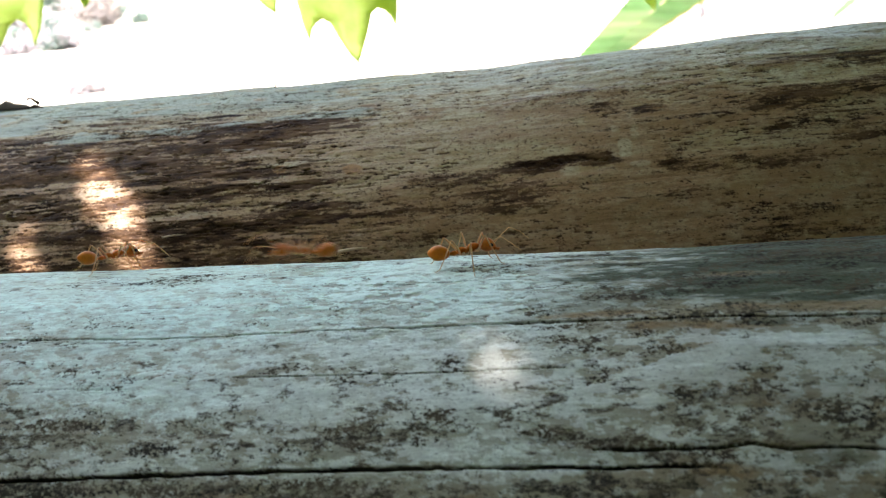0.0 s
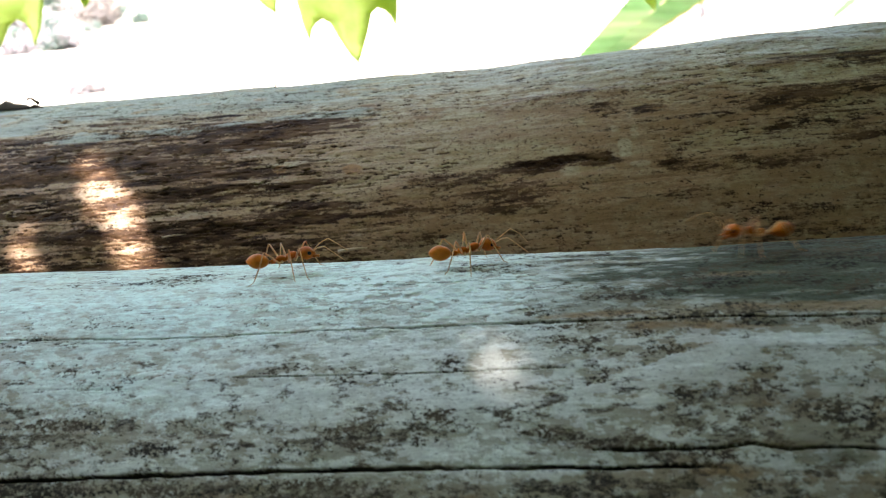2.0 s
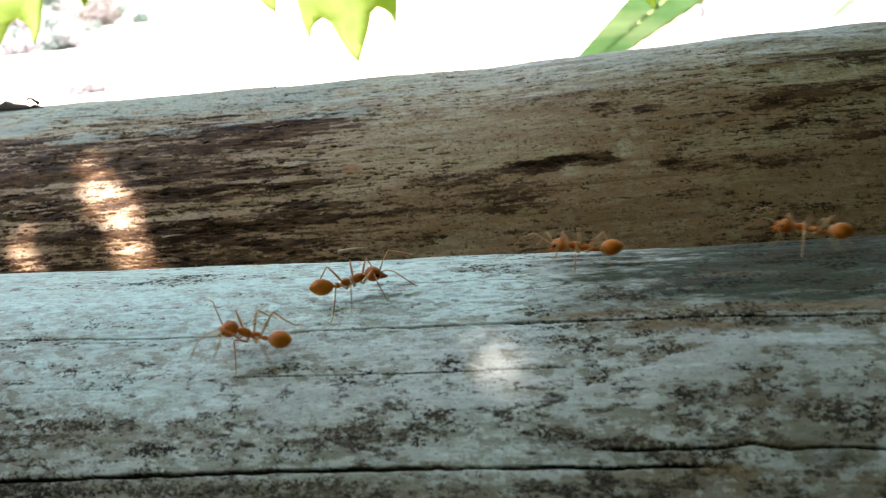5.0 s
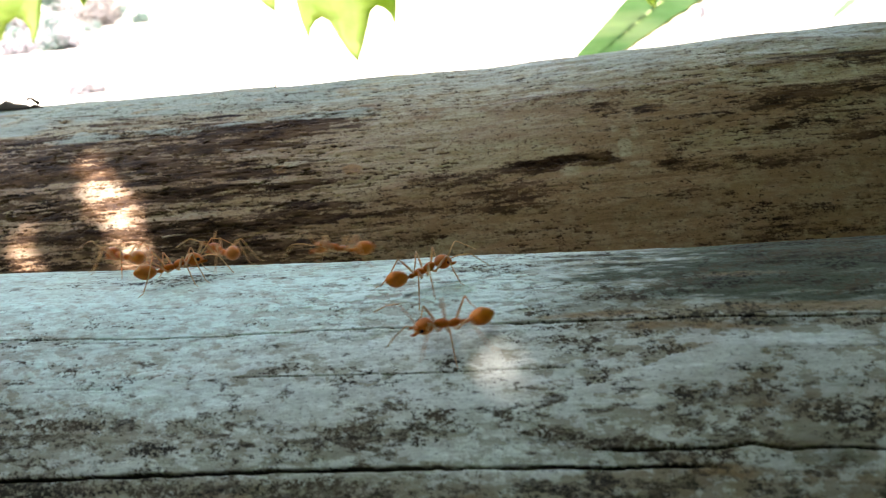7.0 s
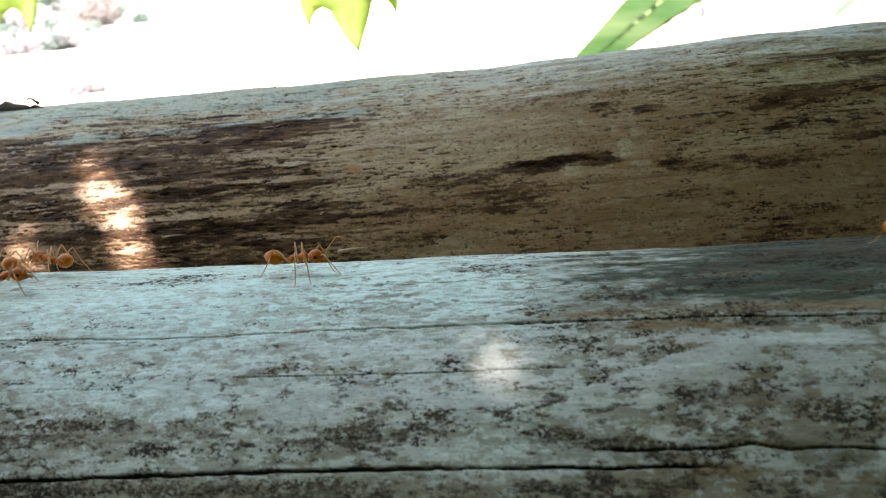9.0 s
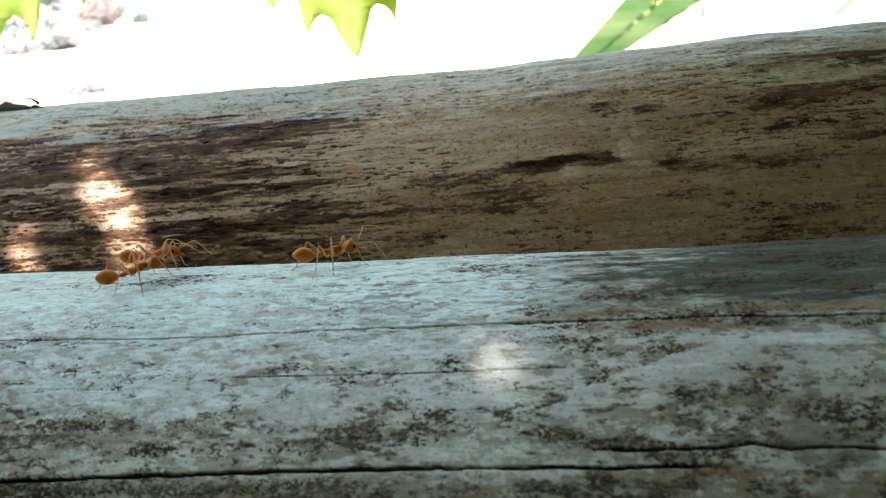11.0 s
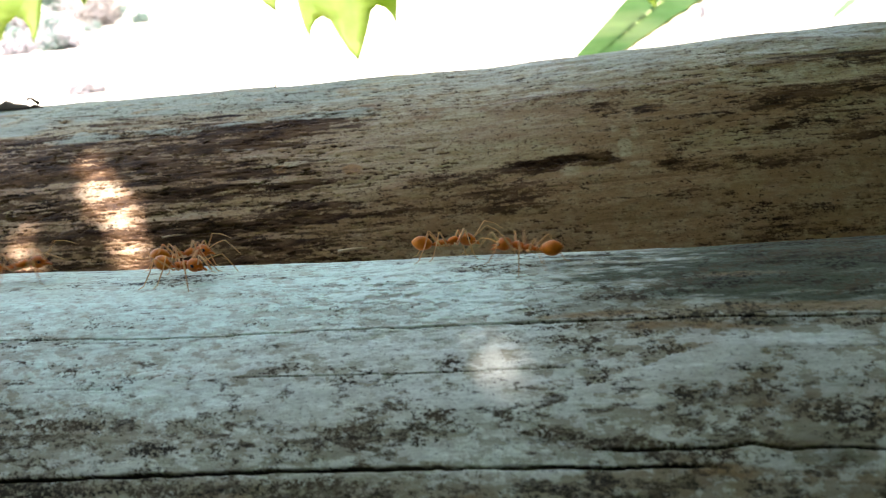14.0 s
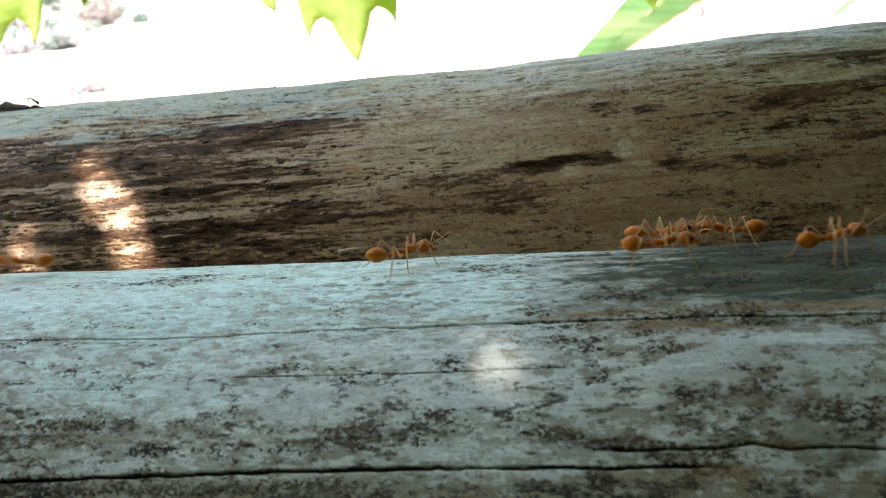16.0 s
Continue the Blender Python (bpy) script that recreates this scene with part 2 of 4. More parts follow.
FRONT_STAINS_LOW = [(24.2, 42.0, 4.9, 2.8, 0.8), (20.2, 33.0, 8.8, 2.9, 0.4), (17.2, 38.3, 8.0, 2.2, 0.4), (14.2, 19.4, 17.4, 1.7, 0.9), (-28.0, 49.6, 24.5, 1.5, 0.5), (-17.6, 49.3, 3.1, 1.1, 0.6), (29.2, 0.7, 12.7, 11.3, 1.0), (19.8, 9.2, 12.4, 3.3, 0.8), (-56.4, 1.6, 11.1, 2.8, 0.4), (-11.2, 11.2, 7.3, 5.6, -0.8), (-32.3, 5.8, 7.9, 2.7, -0.7), (13.2, 30.0, 8.2, 2.3, -0.7), (23.6, 26.2, 8.0, 1.6, -0.8), (27.5, 18.5, 5.4, 1.4, -0.6), (-48.7, 15.1, 14.8, 4.5, -0.4), (-30.5, 35.7, 18.7, 1.8, -0.5), (-7.1, 35.0, 6.4, 2.4, -0.6), (-19.1, 24.5, 14.3, 1.8, -0.5)]
REAR_STAINS = [(-79.9, 35.2, 24.7, 6.9, 0.5), (-53.0, 49.6, 20.1, 2.9, 0.5), (-55.9, 58.1, 12.4, 1.8, 1.2), (-93.9, 41.4, 10.4, 2.8, 0.9), (-54.1, 33.5, 11.6, 2.4, 0.45), (-27.0, 55.2, 9.4, 1.8, 0.25), (-21.3, 62.1, 5.5, 1.2, 0.5), (-2.5, 48.6, 6.2, 1.7, 1.7), (2.1, 47.7, 5.2, 1.5, 1.6), (7.5, 48.8, 3.8, 1.4, 1.5), (-6.7, 49.1, 4.7, 1.0, 1.0), (-11.9, 53.8, 10.2, 3.7, 0.4), (9.2, 33.7, 4.0, 1.3, 0.8), (15.7, 35.2, 3.0, 1.8, 0.8), (39.0, 37.0, 9.1, 2.2, 0.65), (49.2, 37.8, 6.2, 4.9, 0.3), (49.0, 48.9, 4.5, 1.3, 0.9), (19.3, 52.0, 2.6, 1.8, 1.0)]
REAR_STAINS_LOW = [(36.5, 45.0, 3.4, 1.1, 0.7), (29.4, 51.5, 1.9, 0.9, 1.0), (21.9, 48.0, 3.3, 1.1, 0.6), (27.0, 58.9, 2.0, 1.2, 0.6), (39.7, 67.6, 15.1, 2.7, 0.35), (-83.2, 23.6, 17.7, 3.4, 0.5), (-87.4, 51.5, 22.1, 2.9, 0.35), (10.2, 42.1, 1.3, 1.9, -1.0), (11.8, 46.7, 1.3, 2.0, -1.3), (13.9, 51.1, 1.9, 1.3, -1.3), (2.9, 51.1, 2.3, 1.9, -0.8), (-89.9, 28.1, 5.3, 2.2, -0.7), (-52.3, 38.2, 7.3, 1.6, -0.7), (-63.9, 54.1, 13.3, 1.1, -0.7), (-33.9, 51.7, 8.6, 1.2, -0.5), (-27.2, 31.7, 16.2, 6.2, -0.4), (-37.6, 40.8, 9.0, 3.0, -0.6), (-7.1, 40.0, 11.6, 4.1, -0.3), (3.0, 17.9, 21.2, 4.2, -0.3)]
REAR_RUST = [(-46.9, 44.3, 1.6, 1.7, 1.3), (-34.0, 45.3, 2.0, 1.4, 1.2), (32.5, 45.8, 2.9, 1.1, 0.6), (17.5, 36.0, 3.0, 1.1, 0.6), (42.1, 68.4, 11.4, 2.0, 0.5)]
# grey-green patches on the upper left of the rear pole
REAR_GREY = [(-87.2, 29.1, 11.1, 2.1, 0.8), (-67.2, 27.9, 16.7, 1.7, 0.75), (-42.4, 26.3, 18.0, 2.0, 0.6), (-103.9, 22.0, 7.5, 3.4, 0.8), (-55.9, 35.9, 6.3, 1.0, 0.6), (-88.6, 36.1, 4.6, 1.2, 0.5)]
SPLINTER = -0.0557
FRONT_BARE = [(18.6, 43.3, 5.0, 1.0, 1.0), (10.1, 47.4, 3.1, 1.1, 0.7), (14.3, 19.1, 16.3, 1.4, 0.9), (16.5, 36.5, 4.8, 1.1, 0.6), (-15.0, 49.4, 16.7, 1.1, 0.7), (-0.2, 48.9, 11.2, 0.9, 0.6), (8.6, 45.1, 3.1, 0.6, 0.6), (-38.9, 48.8, 14.4, 0.8, 0.6)]
# algae stain plus the right end's shade, painted as dark green patches
FRONT_ALGAE_SHADE = [(30.9, 0.6, 15.5, 16.0, 1.25), (19.8, 9.2, 10.6, 3.3, 0.8), (10.7, 1.3, 12.2, 6.6, 0.65), (3.8, 6.8, 6.2, 5.3, 0.6), (14.7, 14.5, 17.9, 3.4, 0.5), (24.1, 42.8, 6.0, 3.6, 0.45), (20.1, 34.4, 9.3, 3.7, 0.25), (6.3, 44.3, 7.2, 1.6, 0.35)]
FRONT_SPECKS = [(0.9, 0.5, 7.7, 3.5, 0.3), (8.5, 7.7, 4.3, 1.4, 0.4), (-3.1, 17.0, 2.3, 1.3, 0.6), (-0.0, 21.7, 4.0, 0.8, 0.9), (-8.7, 30.3, 3.0, 0.5, 0.7), (-28.9, 29.9, 2.6, 0.7, 0.6), (-26.1, 29.5, 3.7, 0.7, 0.6), (-34.7, 38.0, 3.2, 1.0, 0.6), (-39.0, 43.5, 6.4, 1.1, 0.5), (-26.9, 42.7, 7.1, 0.9, 0.35), (-5.0, 37.1, 3.4, 1.4, 0.5), (1.1, 38.6, 2.6, 0.9, 0.5), (15.1, 36.0, 4.8, 0.9, 0.5), (29.4, 22.8, 3.6, 1.2, 0.8), (11.0, 44.4, 3.6, 1.0, 1.0), (9.8, 42.1, 3.4, 1.2, 0.7), (-45.6, 32.7, 3.7, 1.1, 0.4), (-49.5, 49.5, 5.5, 1.0, 0.9), (-36.1, 49.3, 8.5, 1.2, 0.8)]
FRONT_PALE = [(-56.9, 10.7, 8.6, 3.9, -0.5), (-22.1, 13.8, 9.1, 3.7, -0.5), (-12.8, 26.1, 5.0, 1.8, -0.4), (-23.3, 34.4, 8.9, 1.5, -0.5), (-41.2, 33.8, 9.6, 2.1, -0.5), (9.5, 31.8, 3.5, 1.5, -0.6), (15.9, 28.2, 3.6, 1.3, -0.8), (-5.0, 25.6, 3.3, 2.4, -0.5), (-53.6, 27.9, 0.6, 1.0, -1.3), (19.0, 27.1, 3.4, 1.1, -0.7), (-7.5, 44.2, 5.2, 1.0, -0.4), (-44.1, 7.4, 8.9, 3.0, -0.5), (-6.5, 7.5, 4.3, 3.8, -0.8), (-15.4, 4.9, 5.1, 3.3, -0.8), (-18.6, -0.5, 9.8, 5.5, -0.9), (-8.1, 13.5, 4.8, 2.9, -0.9)]
REAR_STREAKS = [(-85.2, 40.9, 13.5, 2.1, 0.8), (-67.8, 41.0, 14.9, 1.7, 0.6), (-44.0, 48.4, 8.9, 1.5, 0.5), (-63.3, 49.5, 14.4, 1.7, 0.9), (-70.8, 57.5, 8.3, 1.3, 0.8), (-47.4, 58.9, 6.8, 1.0, 0.7), (-36.0, 48.7, 8.7, 1.7, -0.6), (-14.7, 49.6, 7.5, 1.1, 0.4), (-6.7, 48.0, 4.7, 1.1, 0.8), (2.1, 47.1, 4.7, 1.1, 1.4), (43.8, 34.0, 8.8, 1.5, 0.4), (24.0, 53.3, 5.6, 1.0, 0.5), (32.5, 46.5, 4.8, 0.8, 0.5), (44.8, 44.1, 6.0, 1.1, 0.5), (-98.2, 27.6, 10.3, 2.0, 0.5), (-67.2, 23.7, 10.7, 2.0, 0.6), (-90.9, 18.2, 14.7, 2.2, 0.5), (1.8, 56.1, 5.5, 1.3, 0.3)]
# broad dark row at 42.8: the right end's shade painted as a stain
# pale rows from -92.2 to -72.6: pale wood, with sun-spot brightness painted in
REAR_MARKS_AND_LIGHT = [(46.1, 22.0, 15.2, 3.3, 0.6), (53.0, 27.8, 5.4, 4.4, 0.7), (34.9, 22.7, 8.5, 1.9, 0.5), (42.8, 59.3, 12.4, 5.8, 0.2), (36.8, 53.1, 7.7, 1.0, 0.8), (21.9, 58.6, 5.6, 1.7, 0.3), (-44.6, 42.3, 11.1, 1.3, -0.9), (-48.2, 46.8, 9.0, 0.9, -0.8), (-79.7, 46.5, 5.0, 1.9, -1.2), (-75.8, 54.4, 4.2, 1.7, -0.9), (-72.6, 60.6, 4.7, 2.1, -0.8), (-92.2, 60.7, 4.4, 1.8, -0.7), (-26.3, 46.3, 3.8, 1.8, -0.6), (-14.7, 54.1, 8.4, 0.8, 0.6), (-11.0, 58.0, 6.4, 1.1, 0.7), (-20.3, 58.5, 10.2, 1.8, 0.25), (-6.4, 55.8, 8.3, 1.5, 0.55), (-30.8, 59.5, 9.4, 1.0, 0.3)]
FRONT_BANDS = [(4.0, 18.8, 7.0, 1.0, 0.8), (30.0, 18.9, 14.0, 1.3, 0.9), (12.0, 22.6, 9.0, 1.0, 0.8), (33.0, 22.6, 9.0, 0.9, 0.6), (20.0, 8.0, 7.0, 2.0, 0.5), (17.0, 37.0, 5.0, 1.6, 0.5), (13.5, 47.0, 3.0, 1.4, 0.7), (-32.0, 50.5, 6.0, 1.6, 0.7), (-9.0, 50.5, 3.0, 1.4, 0.7)]
REAR_FAR_END = [(54.0, 25.5, 5.0, 4.0, 0.7), (48.0, 30.0, 4.0, 1.6, 0.5), (56.0, 33.0, 4.0, 2.0, 0.6), (45.0, 55.5, 7.0, 3.0, -0.5), (50.0, 51.0, 4.0, 1.6, -0.4), (13.0, 37.5, 1.0, 2.4, -0.8), (13.6, 44.0, 1.1, 2.6, -0.9), (24.0, 58.0, 6.0, 2.0, -0.4)]
# (course of the split, half width in degrees, seed)
FRONT_SPLITS = [
    ([(-80.0, 21.4), (-60.1, 21.4), (-43.8, 21.7), (-30.2, 21.4), (-16.5, 20.9)], 0.10, 61),
    ([(-20.1, 20.9), (-7.3, 20.5), (0.5, 20.6), (8.7, 20.8), (18.3, 20.9), (29.9, 21.5), (48.0, 21.5)], 0.25, 64),
    ([(-80.0, 48.0), (-53.2, 48.0), (-36.4, 47.1), (-25.6, 46.5), (-10.8, 46.3), (-0.1, 46.3), (13.2, 46.5)], 0.32, 67),
    ([(1.9, 43.8), (12.9, 43.9), (15.8, 43.2), (18.9, 44.3), (21.7, 43.9), (26.1, 44.3), (48.0, 44.3)], 0.30, 70),
    ([(-33.0, 30.9), (-27.1, 30.9), (-11.4, 30.7), (2.0, 30.0)], 0.085, 73),
    ([(-26.9, 6.5), (-11.5, 6.8), (-3.4, 6.8)], 0.08, 76),
]


def stain_maps(u, a, wob, *lists):
    dark, pale = np.zeros_like(u), np.zeros_like(u)
    for rows in lists:
        d, p = patches(u, a, rows, wob)
        dark, pale = np.maximum(dark, d), np.maximum(pale, p)
    return dark, pale


def front_fields(u, a, y):
    wob = (fractal(u * 0.10, y * 0.35, 4, 5) - 0.5) * 2
    dark, pale = stain_maps(u, a, wob, FRONT_STAINS, FRONT_STAINS_LOW, FRONT_SPECKS, FRONT_PALE)
    grain = fractal(u * 0.12, y * 1.1, 5, 11, 0.6)
    speck = fractal(u * 2.7, y * 3.7, 5, 23, 0.74)
    chip = fractal(u * 0.75, y * 2.0, 7, 47, 0.62)
    soft = fractal(u * 0.38, y * 0.80, 5, 27, 0.62)
    blot = fractal(u * 0.08, y * 0.26, 4, 31)
    flake = fractal(u * 0.60, y * 1.15, 6, 41, 0.66)
    right = step(-8, 10, u)
    low_left = step(-5, -25, u) * step(22, 34, a)
    dens = -0.03 - 0.08 * step(24, 32, a) + 0.90 * dark - 0.45 * pale + 1.3 * (blot - 0.5) + 0.7 * (grain - 0.5) + 2.0 * (soft - 0.5) + 0.06 * right + 0.06 * step(33, 40, a) + 0.45 * step(46.3, 48, a) * step(0, -25, u)
    grime_shade = (0.90 - 0.14 * low_left) * step(-0.07, 0.17, speck - (0.63 - 0.21 * np.clip(dens, -0.5, 1.0))) * (0.45 + 0.55 * step(0.0, 0.6, dens)) + 0.16 * step(0.1, 0.7, dens)
    bare = flake + 0.05 * step(22, 30, a) + 0.10 * pale + 0.06 * (1 - right) * step(28, 8, a) + 0.10 * pale + 0.07 * pale * right - 0.12 * dark - 0.03 * right - 0.05 * step(34, 44, a)
    pl = 0.74 * step(0.45, 0.51, bare) + 0.30 * step(0.44, 0.54, flake + 0.04) * np.clip(pale * 1.3, 0, 1)
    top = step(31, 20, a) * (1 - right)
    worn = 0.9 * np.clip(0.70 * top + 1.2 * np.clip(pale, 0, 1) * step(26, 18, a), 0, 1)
    calm = step(-15, -50, u)
    skin = step(0.452 - 0.06 * calm, 0.474 + 0.06 * calm, chip)
    worn = worn * (1 - 0.55 * calm)
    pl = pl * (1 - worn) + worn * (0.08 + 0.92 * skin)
    pl = pl * (1 - 0.22 * step(-38, -62, u))
    sheet = step(0.30, 0.62, pale + (chip - 0.5) * 1.6)
    pl = np.maximum(pl, 0.95 * sheet)
    grime_shade = grime_shade * (1 - 0.6 * sheet)
    warm = np.clip(step(0.50, 0.66, blot + 0.22 * right * np.exp(-((a - 19.5) / 2.5) ** 2) + 0.22 * step(46.5, 48, a) - 0.01) * 0.38 + 0.50 * right * (0.5 + soft), 0, 0.85)
    tone = fractal(u * 1.2, y * 1.7, 5, 29, 0.70)
    band = np.exp(-((a - 40) / 4.5) ** 2) * (0.25 + 0.75 * step(-25, -50, u)) + 1.2 * step(46, 49, a)
    spots = step(0.50, 0.60, tone + 0.10 * band + 0.05 * np.clip(dens, -1, 1) - 0.05 * step(26, 16, a))
    warm = np.maximum(warm, spots * (0.15 + 0.50 * np.clip(band, 0, 1)))
    pl = pl * (1 - 0.75 * spots * np.clip(0.2 + band, 0, 1))
    earth = np.maximum(patches(u, a, FRONT_BARE, wob * 0.6)[0], patches(u, a, FRONT_BANDS, wob * 0.8)[0])
    warm = np.maximum(warm, 0.95 * earth)
    pl, grime_shade = pl * (1 - 0.8 * np.clip(earth, 0, 1)), grime_shade * (1 - 0.5 * np.clip(earth, 0, 1))
    # soft brown mould, thickest along the lower flank and under the long split
    mould = fractal(u * 0.38, y * 1.0, 6, 61, 0.72) + 0.04 * np.exp(-((a - 40) / 4) ** 2) + 0.06 * step(47, 49, a) - 0.06 * step(36, 30, a) - 0.03 * step(8, 25, u) - 0.10 * np.clip(pale, 0, 1)
    grime_shade = np.maximum(grime_shade, 0.60 * step(0.54, 0.68, mould))
    warm = np.maximum(warm, 0.50 * step(0.51, 0.62, mould))
    cut = np.zeros_like(u)
    for pts, wd, seed in FRONT_SPLITS:
        cut = np.maximum(cut, crack(u, a, pts, wd, seed))
    fine = step(0.70, 0.76, fractal(u * 0.04, y * 2.6, 5, 77)) * step(0.45, 0.6, fractal(u * 0.12, y * 0.3, 2, 78))
    lift = (grain - 0.5) * 0.16 + (speck - 0.5) * 0.08 + (blot - 0.5) * 0.6 + pl * 0.04 + (0.08 - 0.05 * calm) * worn * skin - grime_shade * 0.05 - fine * 0.06 - cut * 1.6
    grime_shade = np.maximum(grime_shade, np.maximum(step(0.02, 0.4, cut), 0.35 * fine))
    # algae stain; the ramp on the upper right paints in the shade there
    stain_and_light = patches(u, a, FRONT_ALGAE_SHADE, wob * 0.7)[0] * (0.55 + 0.9 * soft) * (1 - 0.6 * np.clip(pale, 0, 1))
    stain_and_light = np.clip((0.35 + 0.85 * step(0.40, 0.58, grain)) * 1.15 * stain_and_light + 0.95 * step(2, 20, u + 26 * (soft - 0.5)) * step(19, 9, a + 20 * (blot - 0.5)) * (0.65 + 0.40 * step(0.40, 0.58, grain)), 0, 0.95)
    tan = 0.50 * step(0.25, 0.70, patches(u, a, FRONT_BANDS, wob * 0.8)[0] + (soft - 0.5) * 0.9)
    # a trace of blue in the whitewash: cyan paint plus the sky's blue sheen painted in, strongest on the upper side and
    # towards the left end
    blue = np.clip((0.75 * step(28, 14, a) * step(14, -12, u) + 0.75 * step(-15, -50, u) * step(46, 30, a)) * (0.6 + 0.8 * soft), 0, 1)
    return lift, grime_shade, pl * (1 - 0.5 * warm), warm * (1 - pl * 0.3), stain_and_light * (1 - 0.5 * tan), tan, blue


def rear_fields(u, a, y):
    wob = (fractal(u * 0.09, y * 0.35, 4, 105) - 0.5) * 2
    dark, pale = stain_maps(u, a, wob, REAR_STAINS, REAR_STAINS_LOW, REAR_STREAKS, REAR_MARKS_AND_LIGHT, REAR_FAR_END)
    grain = fractal(u * 0.05, y * 1.0, 6, 111, 0.62)
    speck = fractal(u * 0.26, y * 1.7, 6, 123, 0.72)
    blot = fractal(u * 0.05, y * 0.22, 3, 131)
    left = step(-15, -45, u)
    speck = left * speck + (1 - left) * (0.35 * speck + 0.65 * fractal(u * 0.55, y * 2.0, 6, 124, 0.80))
    # the last two terms paint in shade at the right end and lower crevice
    dens = 0.04 + 0.95 * dark - 0.60 * pale + (1.1 + 1.1 * left) * (grain - 0.5) + 0.8 * (blot - 0.5) + 0.42 * left * step(22, 30, a) - 0.45 * step(28, 16, a) + 0.10 * step(5, 45, u) * step(58, 70, a) + 0.03 * step(15, 50, u)
    grime_shade = (0.8 + 0.2 * left) * step(-0.07, 0.17, speck - (0.600 - 0.27 * np.clip(dens, -0.6, 1.2))) * (0.5 + 0.5 * step(0.0, 0.5, dens)) + 0.2 * step(0.1, 0.7, dens)
    pl = step(0.45, 0.56, 0.75 * fractal(u * 0.40, y * 0.9, 5, 141, 0.68) + 0.25 * grain + 0.16 * pale - 0.12 * dark + 0.10 * step(28, 12, a) - 0.02) * (1 - 0.75 * left * step(24, 34, a)) * (1 - 0.6 * step(24, 38, a))
    warm = np.clip(step(0.48, 0.66, blot + 0.20 * step(48, 62, a) + 0.06 * step(0, 30, u) + 0.07 * left - 0.10 * step(30, 18, a)) * 0.8 + 0.55 * left * step(22, 34, a) + 0.40 * step(0, 35, u) * step(26, 50, a) * (0.5 + blot) + 0.35 * step(50, 64, a), 0, 0.9)
    rust = 0.9 * step(0.35, 0.75, patches(u, a, REAR_RUST, wob)[0] + (speck - 0.5) * 0.8)
    fine = step(0.62, 0.70, fractal(u * 0.06, y * 2.4, 5, 177)) * step(0.45, 0.62, fractal(u * 0.10, y * 0.3, 2, 178)) * (0.45 + 0.55 * left)
    dots = step(0.66, 0.74, fractal(u * 1.6, y * 2.6, 3, 191, 0.6))
    fleck = step(0.665, 0.72, fractal(u * 0.9, y * 3.4, 3, 195, 0.6)) * (0.25 + 0.30 * left)
    pits = step(0.63, 0.70, fractal(u * 0.55, y * 3.0, 3, 188, 0.6)) * step(0.36, 0.56, fractal(u * 0.1, y * 0.2, 2, 189) + 0.12 * left)
    calm = 0.45 + 0.55 * left
    lift = (grain - 0.5) * 0.35 * calm + (speck - 0.5) * 0.22 * calm + (blot - 0.5) * 1.0 + pl * 0.05 - grime_shade * 0.10 * calm - fine * 0.14 - pits * 0.25 * calm - 0.5 * step(1.0, 1.7, dark + (speck - 0.5) * 3.0)
    grime_shade = np.maximum(grime_shade, np.maximum(0.6 * fine, np.maximum(0.75 * pits, 0.6 * dots))) * (1 - 0.8 * fleck)
    pl = np.maximum(pl, np.maximum(0.7 * fleck, 0.95 * step(0.45, 0.85, pale + (speck - 0.5) * 0.8)))
    lift = lift + 0.12 * fleck
    grime_shade = grime_shade * (1 - 0.6 * rust)
    grey_patch = 0.85 * step(0.30, 0.60, patches(u, a, REAR_GREY, wob)[0] + (grain - 0.5) * 0.9)
    grime_shade = grime_shade * (1 - 0.55 * grey_patch)
    # the grey-green strip along the top is sky sheen painted into the colour
    return lift, grime_shade, pl * (1 - 0.5 * warm), warm, np.maximum(grey_patch, (0.34 * step(30, 10, u) + 0.54 * left) * step(26, 16, a + 12 * (grain - 0.5)) * step(0.38, 0.58, fractal(u * 0.18, y * 0.8, 4, 199) + 0.20 * left)), rust, 0 * u


def round_steps(lo, hi, count):
    return np.concatenate([np.linspace(lo, hi, count, endpoint=False), np.linspace(hi, lo + 360, 60, endpoint=False)])


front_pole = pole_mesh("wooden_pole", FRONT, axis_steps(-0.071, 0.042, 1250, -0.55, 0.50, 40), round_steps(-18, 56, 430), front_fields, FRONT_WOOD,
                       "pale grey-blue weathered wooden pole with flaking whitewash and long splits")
rear_pole = pole_mesh("wooden_pole", REAR, axis_steps(-0.110, 0.062, 1150, -0.60, 0.55, 40), round_steps(-4, 76, 400), rear_fields, REAR_WOOD,
                      "brown weathered wooden pole streaked with dark rot")
for ob in (front_pole, rear_pole):
    tagged(ob, group="poles on the ground")


# ---- ground ----
def ground_z(x, y):
    """Height of the ground: level round the poles, a gentle bank behind them."""
    x, y = np.asarray(x, float), np.asarray(y, float)
    rough = (fractal(x * 2.2, y * 2.2, 4, 301) - 0.5) * 0.05 * step(0.35, 2.5, np.hypot(x, y)) * step(9, 3, y)
    return rough - 0.003 + 0.06 * np.clip(y - 1.0, 0, 24)


